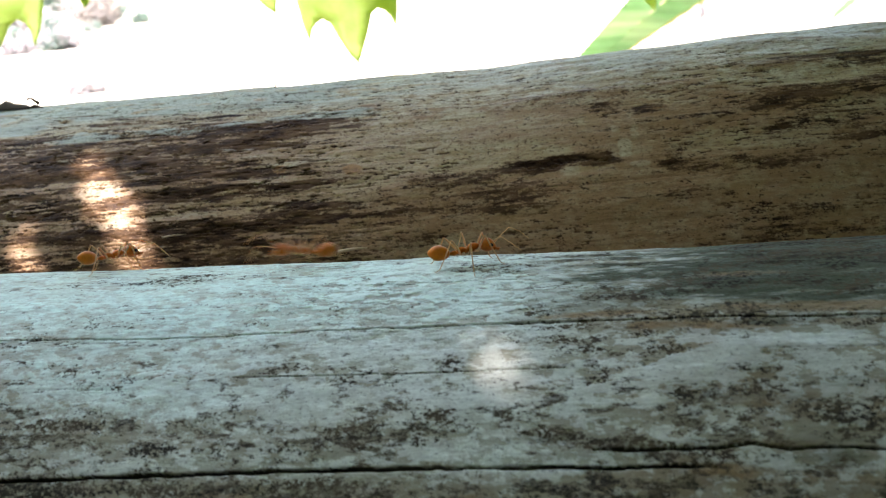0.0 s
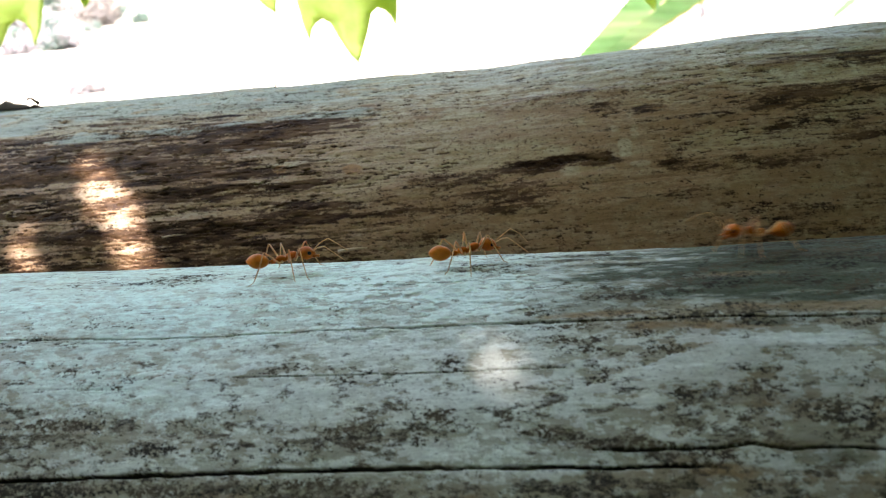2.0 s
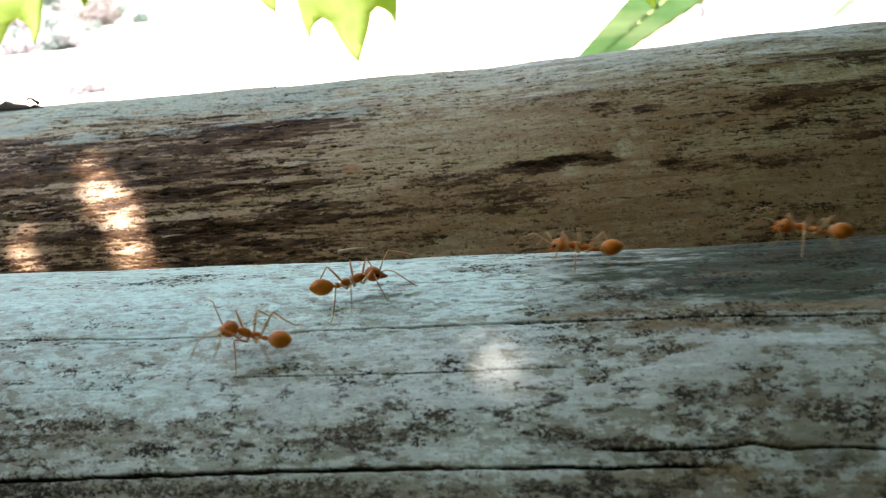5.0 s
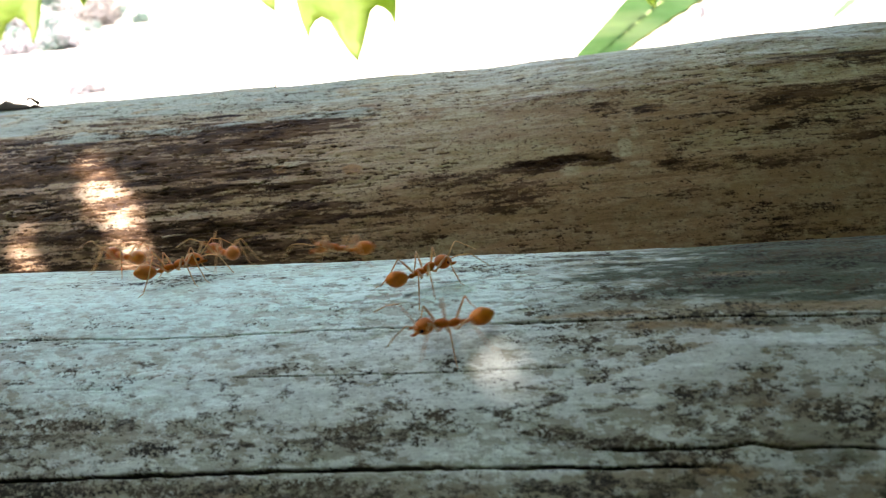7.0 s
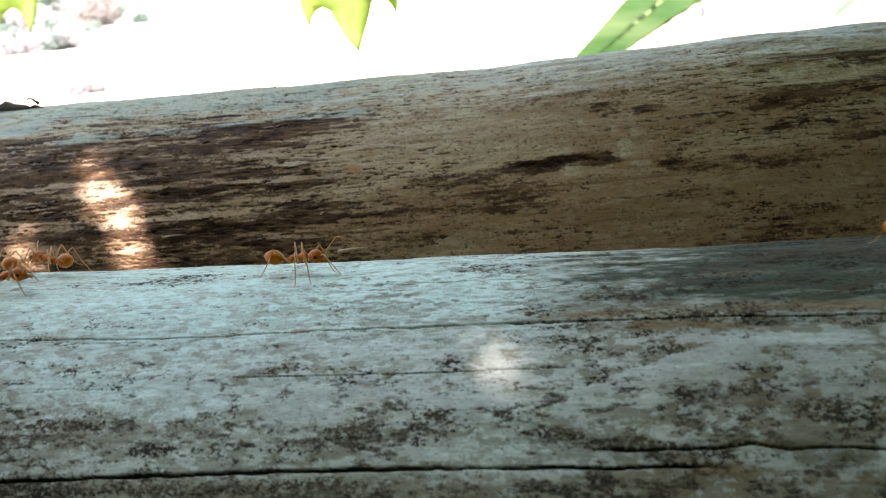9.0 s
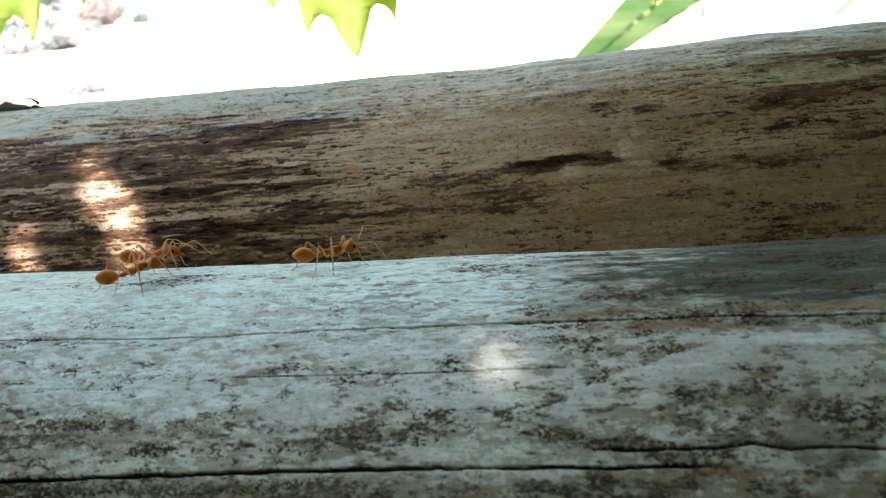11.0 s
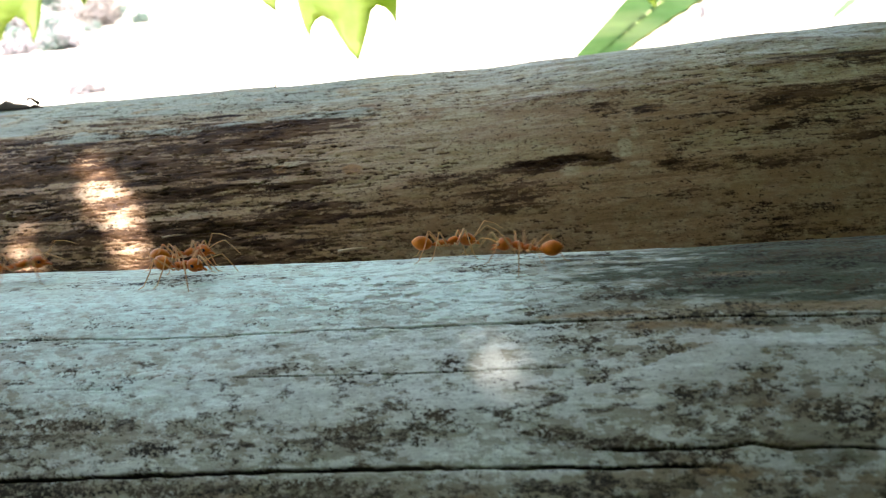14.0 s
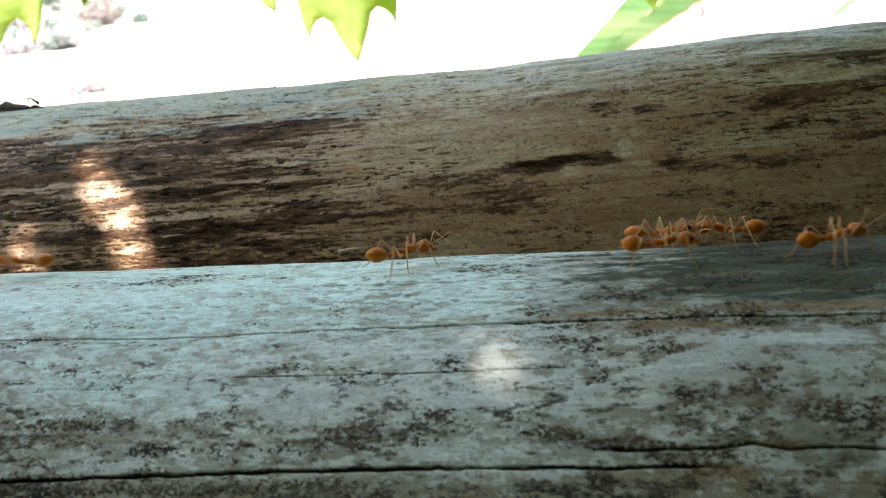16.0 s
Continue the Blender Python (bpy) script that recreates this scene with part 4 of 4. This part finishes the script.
def ant_meshes():
    """The shared meshes of one ant, in metres; x forward, the feet at z = 0."""
    made = {}

    def keep(key, bm, material):
        for v in bm.verts:
            v.co *= MM
        me = bpy.data.meshes.new(key)
        for f in bm.faces:
            f.smooth = True
        bm.to_mesh(me)
        bm.free()
        me.materials.append(material)
        made[key] = me

    keep("gaster", egg(bmesh.new(), (-3.20, 0, 2.25), (1.46, 1.0, 1.0), 8, 26, 18, lambda x: 1.0 - 0.34 * max(0, -x) ** 2.4 - 0.10 * max(0, x)), ANT_GASTER)
    bm = egg(bmesh.new(), (-1.22, 0, 2.02), (0.42, 0.25, 0.32), 0, 14, 10)
    tube(bm, [(-1.95, 0, 2.08), (-1.4, 0, 1.94), (-0.55, 0, 2.04)], [0.20, 0.15, 0.20], 10)
    keep("petiole", bm, ANT_SHELL)
    bm = egg(bmesh.new(), (1.22, 0, 2.46), (0.84, 0.50, 0.56), -14, 18, 12)
    egg(bm, (-0.15, 0, 2.20), (0.74, 0.42, 0.48), 10, 18, 12)
    tube(bm, [(-0.3, 0, 2.15), (0.50, 0, 2.16), (1.1, 0, 2.42)], [0.26, 0.19, 0.32], 12)
    tube(bm, [(1.8, 0, 2.56), (2.6, 0, 2.56)], [0.22, 0.15], 10)
    for x, z in ((0.0, 1.95), (0.72, 2.0), (1.45, 2.12)):
        egg(bm, (x, 0, z), (0.24, 0.36, 0.26), 0, 10, 8)
    keep("mesosoma", bm, ANT_SHELL)
    keep("head", egg(bmesh.new(), (0, 0, 0), (1.14, 1.0, 0.88), 0, 24, 16, lambda x: 1.0 - 0.28 * max(0, x) ** 1.6 + 0.06 * -x), ANT_SHELL)
    keep("eye", egg(bmesh.new(), (0, 0, 0), (0.27, 0.17, 0.25), 0, 12, 8), ANT_EYE)
    bm = tube(bmesh.new(), [(0, 0, 0), (0.42, 0.12, -0.10), (0.72, 0.02, -0.18), (0.84, -0.20, -0.20)], [0.22, 0.18, 0.12, 0.04], 8)
    keep("mandible", bm, ANT_SHELL)
    for key, pts in (("antenna", [(0, 0, 0), (0.5, 0.9, 0.7), (1.1, 1.9, 1.15), (1.35, 2.25, 1.2), (2.6, 2.5, 0.55), (4.0, 2.7, -0.25)]),
                     ("antenna_up", [(0, 0, 0), (0.5, 0.6, 1.0), (1.0, 1.2, 2.0), (1.15, 1.4, 2.2), (2.5, 1.8, 2.1), (3.9, 2.1, 1.5)])):
        keep(key + "_left", tube(bmesh.new(), pts, [0.085, 0.07, 0.07, 0.07, 0.065, 0.045], 6), ANT_LEG)
        keep(key + "_right", tube(bmesh.new(), [(x, -y, z) for x, y, z in pts], [0.085, 0.07, 0.07, 0.07, 0.065, 0.045], 6), ANT_LEG)
    for key, k, drop in (("front_leg", 0.90, 2.10), ("middle_leg", 1.0, 1.98), ("hind_leg", 1.22, 1.93)):
        bm = tube(bmesh.new(), [(0, 0, 0), (0.45 * k, 0, -0.15), (1.2 * k, 0, 0.85), (2.0 * k, 0, 1.75), (2.15 * k, 0, 1.78), (2.8 * k, 0, 0.1), (3.5 * k, 0, -drop * 0.62), (3.75 * k, 0, -drop * 0.86), (4.35 * k, 0, -drop)],
                  [0.18, 0.14, 0.14, 0.095, 0.088, 0.08, 0.068, 0.048, 0.04], 7)
        keep(key, bm, ANT_LEG)
    return made


ANT = ant_meshes()
# (mesh, root x, root y, root z, resting angle, gait phase)
LEGS = (("front_leg", 1.45, 0.34, 2.10, 42, 0.0), ("middle_leg", 0.72, 0.34, 1.98, 92, 0.5), ("hind_leg", 0.0, 0.34, 1.93, 140, 0.0))


def make_ant(label, nod, rng):
    root = new("ant")
    tagged(root, label, "ant", "ants on the poles")
    for key in ("gaster", "petiole", "mesosoma"):
        new(key, ANT[key]).parent = root
    head = new("head", ANT["head"])
    head.parent = root
    head.matrix_basis = pose(3.20 * MM, 0, 2.55 * MM, 0, 10 + 0.6 * nod, rng.uniform(-8, 8))
    tagged(head, "amber head with black eyes")
    feelers = []
    for s in (-1, 1):
        eye = new("eye", ANT["eye"])
        eye.parent, eye.matrix_basis = head, pose(0.32 * MM, s * 0.90 * MM, 0.24 * MM)
        jaw = new("mandible", ANT["mandible"])
        jaw.parent, jaw.matrix_basis = head, pose(0.8 * MM, s * 0.38 * MM, -0.2 * MM, 0 if s > 0 else 180)
        up = rng.random() < 0.5
        feeler = new("antenna", ANT[("antenna_up" if up else "antenna") + ("_left" if s > 0 else "_right")])
        feeler.parent = head
        rest = (0.75 * MM, s * 0.3 * MM, 0.45 * MM, 0, rng.uniform(-12, 12), rng.uniform(-15, 10) * s)
        feeler.matrix_basis = pose(*rest)
        feelers.append((feeler, rest))
    legs = []
    for s in (-1, 1):
        for key, x, y, z, ang, ph in LEGS:
            leg = new("leg", ANT[key])
            leg.parent = root
            place = (x * MM, s * y * MM, z * MM)
            leg.matrix_basis = pose(*place, 0, 0, s * ang)
            legs.append((leg, place, s, ang, (ph + (0.5 if s > 0 else 0.0)) % 1.0))
    return root, legs, feelers


def on_pole(u, a, heading):
    """Pose of an ant whose feet stand on the pale pole; heading in degrees from the pole's right-hand way, turned towards the viewer."""
    u, r = u * 0.001, radians(a)
    p = Vector(FRONT.point(np.array(u), np.array(float(a)), 0.0001))
    along = Vector(FRONT.centre(np.array(u + 1e-3)) - FRONT.centre(np.array(u - 1e-3))).normalized()
    up = Vector(-math.sin(r) * AW + math.cos(r) * UP)
    along = (along - up * along.dot(up)).normalized()
    down = along.cross(up).normalized()
    h = radians(heading)
    x = along * math.cos(h) + down * math.sin(h)
    y = up.cross(x)
    m = Matrix((x, y, up)).transposed().to_4x4()
    return Matrix.Translation(p) @ m


# seconds, mm along the pole, degrees round it, heading
ANT_ROWS = {
    'a': [(0, -57, -10.3, -53.2), (0.2, -54.4, -7.3, -11), (0.5, -51, -8, -3), (0.7, -47.1, -8, -3), (1, -44, -8, -22.4), (1.2, -38.9, -6.7, -48), (1.5, -33.4, -0.4, -16.2), (1.7, -32.1, -0.4, -22), (2, -31.8, -0.2, -17.8), (3, -31.8, -0.2, -17.8), (3.2, -29.7, 1.5, -22), (3.5, -29.6, 2, -12.8), (3.7, -26.2, 6.9, -3), (4, -24.9, 11, 4.1), (4.2, -24.3, 13.6, 16.3), (4.6, -24.1, 10.9, -2), (5.3, -20.3, 12.6, -29), (6.3, -16.7, 13.2, -45), (6.5, -16.4, 13.3, -32.1), (6.7, -15.7, 11.2, -50), (7, -14.6, 9, -35.7), (7.2, -12.1, 4.5, -33), (7.5, -7.4, 5.3, -7.9), (7.7, -2.4, 2, -23), (8, 12.5, -0.7, 4.5), (8.2, 25.1, -5.1, -8), (8.5, 42.1, -2.2, 2), (9.1, 86.1, -2.2, 2)],
    'b': [(0, -30.3, -6.2, 180.8), (0.2, -45.8, -8.1, 225), (0.5, -49.9, -6.8, 220), (0.7, -54.1, -1.6, 190), (1, -63.4, -5.4, 178.6), (1.2, -72.4, -5, 163), (1.5, -73.3, -5.1, 175), (1.8, -83.8, -3.9, 179), (2.4, -139, -3.9, 179)],
    'c': [(0, -10.5, -0.7, -19.1), (2, -10.4, -0.8, -21.3), (2.2, -7.3, -4.6, -35), (2.5, -3.6, -1.1, -33.1), (2.7, -3, -1.7, -32), (3, -1.8, -2.5, -15.9), (3.2, 0.8, -1.5, -31), (3.5, 10.4, -0.1, -28.3), (3.7, 20.9, -2.4, -13), (4, 23.6, -0.5, -27.2), (4.2, 25.9, -0.8, -17), (4.9, 43.7, -0.4, -11), (5.5, 110.1, -0.4, -11)],
    'd': [(0.6, 124.6, -5.8, 207), (1.2, 47, -5.8, 207), (1.5, 37.8, -7, 187), (1.7, 32.7, -6.4, 205), (2, 22.3, -3.9, 169), (2.2, 10.3, -1.7, 173), (2.5, 4.6, -0.3, 164.5), (2.7, 5, 1.5, 169), (3, 4.2, 11.3, 147), (3.2, 0.6, 12.8, 156), (3.5, -8.1, 10.3, 175.8), (3.7, -12.6, 11.2, 182), (4, -12.5, 13.2, 175.8), (4.2, -13.3, 16.2, 154.7), (4.45, -17, 24.2, 157), (4.75, -24.4, 26.9, 182), (5.2, -34.1, 21.6, 195), (6.3, -62.6, 9.3, 186), (6.6, -76.1, 7.8, 183), (7.2, -153.7, 7.8, 183)],
    'e': [(3, 131.2, -1.6, 207), (3.6, 42.4, -1.6, 207), (4, 30.5, -2.6, 164.5), (4.2, 27, -0.8, 188), (5.2, -1.8, 1, 189), (6.3, -34.5, -4.1, 215), (6.5, -45, -5.6, 190.9), (6.7, -45.7, -7.4, 226), (7, -53.9, -7.4, 211), (7.2, -59.6, -5.5, 207), (7.5, -68.3, -5.7, 201), (8, -72.5, -4.7, 193), (8.5, -84.8, -3.3, 186), (9.1, -173.6, -3.3, 186)],
    'f': [(4.2, 141.4, -2.1, 208), (4.8, 41.4, -2.1, 208), (5.6, 17, -3, 195), (6.3, -9, -5.9, 196), (6.5, -20.9, -11.2, 177.1), (6.7, -34.6, -9.1, 209), (7, -41.4, -9.1, 224), (7.2, -50, -6.8, 206), (7.5, -58.9, -5.4, 207), (7.7, -63.7, -6.4, 207), (8, -67.9, -5.3, 206), (8.2, -69.7, -5.2, 202), (8.5, -69.7, -3.6, 200), (9.2, -70.8, -5.2, 196), (9.9, -85, -3.6, 187), (10.5, -185, -3.6, 187)],
    'g': [(4.6, 151.9, 0.3, 194), (5.2, 40.7, 0.3, 194), (6.3, 2.3, 2.6, 197), (6.5, -8.4, 2, 193.2), (6.7, -11.6, 0.1, 200), (7, -25.7, -7.1, 188), (7.2, -35.4, -5.5, 214), (7.5, -43.6, -6.7, 212), (7.7, -51.9, -8, 213), (8, -60.5, -3.9, 191), (8.5, -62.4, -6, 199), (9, -63.4, -6.4, 206), (9.2, -63.7, -6.5, 202), (10.2, -74.4, -4.6, 188), (10.5, -85, -3.6, 187), (11.1, -196.2, -3.6, 187)],
    'h': [(4.9, 161.4, 6.6, 195), (5.5, 39, 6.6, 195), (6.3, 13.3, 8.4, 190), (6.5, 0.9, 6.2, 192), (6.7, -5.4, 12.6, 188), (7, -10.3, 23.5, 165.1), (7.2, -17.3, 25.1, 183), (7.5, -34, 17.1, 197.9), (7.7, -37.3, 19.2, 200), (8, -39.6, 21.4, 198.9), (8.2, -43.9, 20.6, 196), (8.5, -55.8, 16.4, 199), (8.7, -58.7, 15.1, 202), (9, -68.1, 13.1, 196), (9.3, -79.4, 10.3, 188), (9.9, -201.8, 10.3, 188)],
    'i': [(5.2, -213.5, -4.1, 187), (5.8, -79.9, -4.1, 187), (6.3, -59.7, -3.7, -26), (6.5, -53.7, -2.6, 6.7), (6.7, -50.5, 0.9, -32), (7, -44.9, 2.5, -36), (7.2, -44.3, 3.1, -27), (7.5, -42.6, 1.6, -29.3), (7.7, -43, -1.4, -50), (8, -41.4, -0.8, -50), (8.2, -41.3, -2.1, -28), (8.5, -37.6, 0.8, 29.6), (8.7, -32.2, 0.3, -3), (9, -30.2, 0, 14.5), (9.2, -30.1, -1.8, -1), (10.2, -29.4, -2, 0), (11, -27, -3.9, -25), (11.3, -21.9, -6.5, -44), (11.5, -11.8, -3.3, -10.2), (11.7, -1.5, -3, -17), (12, 13.7, 1.6, 3.8), (12.2, 24.1, -1.5, -12), (12.5, 31, 1.2, -4.6), (12.8, 42.1, -0.1, 1), (13.4, 175.7, -0.1, 1)],
    'j': [(6.4, -213.2, 28.7, -20), (7, -68.4, 28.7, -20), (7.2, -56.7, 25.1, -27), (7.5, -45, 15.5, -35.2), (7.7, -45, 14.7, -37), (8, -39, 9.9, -26.1), (8.2, -25.3, 8.1, -25), (8.5, 0.1, 4.5, -9.6), (8.7, 16.2, 1.8, -26), (8.8, 23.7, -0.7, -28), (9, 38.7, -2.3, -16), (9.2, 46.4, -0.2, 1), (9.8, 191.2, -0.2, 1)],
    'k': [(8.1, -230.6, 4.1, 4), (8.7, -74.6, 4.1, 4), (9, -65.8, 4.8, 4), (9.2, -61.3, 4.8, 1), (10.2, -53.8, 5.1, -14), (11.3, -47, 3.3, -46), (11.5, -45.6, 2.8, -16.5), (11.7, -44.4, 1.6, -45), (12, -42.4, 2.1, -38), (12.2, -40.3, 2.2, -29), (12.5, -37.9, 4.4, -17.5), (12.7, -35.4, 1.4, -26), (13, -28.7, -0.8, -39), (13.2, -25.6, -0.9, -39), (13.5, -19.9, -4.2, -28), (13.7, -18.2, -5.1, -44), (14, -13.4, -10, 6.6), (14.2, -13.7, -9.1, 0), (14.5, -11.5, -9.2, 0), (14.7, -6.4, -9, 0), (15, 3, -3.2, -2.5), (15.2, 12, -2, -30), (15.5, 16.5, -0.6, -19.3), (15.7, 21.4, -0.5, -28), (16, 29, 2, -19.2)],
    'l': [(9.6, -240.8, -5, -9), (10.2, -73.6, -5, -9), (11.3, -45.9, -8.1, -2), (11.5, -40.6, -9.9, -21.7), (11.7, -35.3, -9.2, 0), (12, -14, -8.9, -8.1), (12.2, -0.7, -9.1, 0), (12.5, 18.9, -1.5, 10.6), (12.7, 25.2, -3.6, 8), (13, 34.3, -1.2, -2), (13.3, 44.4, -1.1, 1), (13.9, 211.6, -1.1, 1)],
    'm': [(10.7, -254.9, -4.5, 7), (11.3, -76.5, -4.5, 7), (11.5, -75.5, -6, -4), (11.7, -56.2, -7.2, -12), (12, -39.9, -4.8, 4.4), (12.2, -29.5, -8, -1), (12.5, -17, -6.1, -32.9), (12.7, -1.7, -9.2, 0), (13, 22.1, -5, -26), (13.2, 34, -4.8, -21), (13.4, 42.8, -3.1, -13), (13.5, 46, -3, -8), (13.7, 56, -3, -5), (14.2, 140, -3, 0)],
    'n': [(11.3, -265.2, -4.3, 7), (11.9, -75.6, -4.3, 7), (12, -74.2, -7.1, -4.3), (12.2, -56.8, -2.4, -7), (12.5, -41.4, -4.5, -23.5), (12.7, -34.6, -6.5, -27), (13, -18.3, -8.7, 0), (13.2, -4.4, -7.5, -2), (13.5, 11.6, -4.4, 0.1), (13.7, 22.7, -5.2, -22), (14, 42.6, -0.5, -6), (14.2, 48.7, 0.8, 1), (14.8, 238.3, 0.8, 1)],
    'o': [(11.4, -278.1, -4.5, 7), (12, -77.3, -4.5, 7), (12.2, -68.4, -5.7, 9), (12.5, -60.8, -9, -15), (12.7, -52, -8, -3), (13, -48.2, -8, -3), (13.2, -48.1, -8, 0), (13.5, -43.8, 0.7, 21.6), (13.7, -44.3, -0.7, 29), (14, -44.1, 1.6, 25.2), (14.2, -40.9, 8.5, 39), (14.5, -31.9, 13.2, 17), (14.7, -30.5, 11, 11), (15, -29.2, 10.1, -17), (15.2, -26.1, 11.8, -11), (15.5, -20.9, 11.6, -10.5), (15.7, -19.5, 6.8, -22), (16, -17.8, -1.4, -20.8)],
    'p': [(11.9, 249.1, 6.7, 167), (12.5, 37.1, 6.7, 167), (12.7, 33.5, 8.7, 165), (13, 30.5, 18.6, 143), (13.2, 25.4, 16.6, 183), (13.5, 13.4, 13.2, 190.2), (13.7, 8.3, 7.5, 217), (14, -3.2, -0.7, 197.2), (14.2, -5.4, 1.6, 198), (14.5, -12.1, 9.2, 181), (14.7, -21.3, 10.5, 194), (15, -20.8, 7.8, 199.2), (15.2, -24.4, 5.6, 210), (15.5, -34.9, -1.2, 189.6), (15.7, -47.9, -8.7, 214), (16, -67.1, -6, 180)],
    'q': [(12.6, -300.3, -4.1, 2), (13.2, -77.1, -4.1, 2), (13.5, -64.4, -6.6, -10.8), (13.7, -55.6, -5.6, -50), (14, -46.6, -8.2, -1), (14.2, -43.8, -9.1, 0), (14.5, -35.8, -9, 0), (14.7, -25.9, -9.1, 0), (15, -6, -8.5, -16.8), (15.2, 0.3, -9.1, -50), (15.5, 8.1, -3.8, -24.6), (15.7, 10.6, -9, -50), (16, 12.2, -9.4, 0)],
    'r': [(13.1, -310.6, -3.9, 2), (13.7, -76.2, -3.9, 2), (14, -66.3, -1.7, -7.3), (14.2, -51.6, 1.1, -5), (14.5, -43.9, -8.3, 0), (14.7, -37.1, -2.4, -35), (15, -28.6, -4.7, -43.3), (15.2, -19.5, -9.1, 0), (15.5, -4, -9.4, -2.4), (15.7, 2.6, -7.1, -40), (16, 11.3, 0.2, -1)],
    's': [(14.1, 286.3, -4.9, 213), (14.7, 40.7, -4.9, 213), (15, 35.7, -10.5, 217.8), (15.2, 27.5, -9.1, 180), (15.5, 24, -6.9, 189.6), (15.7, 22.4, -9.4, 180), (16, 19.9, -9.4, 180)],
}


def ant_motion(root, legs, feelers, rows, rng):
    rows = list(rows)
    if rows[0][0] > 0:
        rows.insert(0, (0.0, *rows[0][1:]))
    if rows[-1][0] < SECONDS:
        rows.append((SECONDS, *rows[-1][1:]))
    walk(root, [(t, on_pole(u, a, h)) for t, u, a, h in rows])
    ts = np.array([r[0] for r in rows])
    way = np.array([r[1:3] for r in rows], float)
    gone = np.concatenate([[0], np.cumsum(np.hypot(np.diff(way[:, 0]), np.diff(way[:, 1]) * 0.61))])
    times = [0.0] + [t for t in np.arange(2, int(SECONDS * FPS), 2) / FPS if rows[1][0] - 0.1 < t < rows[-2][0] + 0.1 or rows[0][1:] != rows[1][1:] and t < rows[1][0]] + [SECONDS]
    start = rng.random()
    for leg, place, s, ang, ph in legs:
        keys, last = [], None
        rest = rng.uniform(-9, 9)
        for t in times:
            d = float(np.interp(t, ts, gone))
            if last is not None and abs(d - last) < 0.02 and t != SECONDS and t > 0.2:
                continue
            last = d
            c = math.tau * (d / 9.0 + ph + start)
            swing = 17 * math.sin(c) + rest
            rise = max(0.0, math.cos(c)) * 10 - 1
            keys.append((t, pose(*place, 0, -rise, s * (ang - swing))))
        if len(keys) < 2:
            keys.append((SECONDS, keys[0][1]))
        walk(leg, keys)
    seen = [t for t in np.arange(0, SECONDS, 0.3) if rows[1][0] - 0.3 < t < rows[-2][0] + 0.3]
    for feeler, (x, y, z, rx, ry, rz) in feelers:
        walk(feeler, [(t, pose(x, y, z, rx, ry + rng.uniform(-12, 12), rz + rng.uniform(-14, 14))) for t in [0.0] + [t for t in seen if 0.1 < t < SECONDS - 0.1] + [SECONDS]])


ANTS = []
for k, rows in enumerate(ANT_ROWS.values()):
    rng = random.Random(50 + k)
    ANTS.append((*make_ant("orange-amber weaver ant walking along the pale pole", rng.uniform(-6, 14), rng), rows, rng))


def leaf_sway():
    """The hanging leaves lift and sink a little in the air."""
    for k, (ob, p) in enumerate(leaves):
        rows = []
        for t, up, side in SWAY:
            x, y, z, turn, lean, roll = p
            q = hang(x + side * 0.001, y, z + up * 0.001, turn, lean + up * 0.6, roll + side * 0.5)
            rows.append((t, q))
        walk(ob, rows)
    walk(banana, [(t, pose(shift * 0.001, 0, 0)) for t, shift in ((0, 0), (4.2, 0), (6.5, -4.0), (9, -5.0), (11.5, -6.5), (12.5, -5.5), (14, -4.5), (16, -4.5))])


def motions():
    for root, legs, feelers, rows, rng in ANTS:
        ant_motion(root, legs, feelers, rows, rng)
    leaf_sway()


motions()
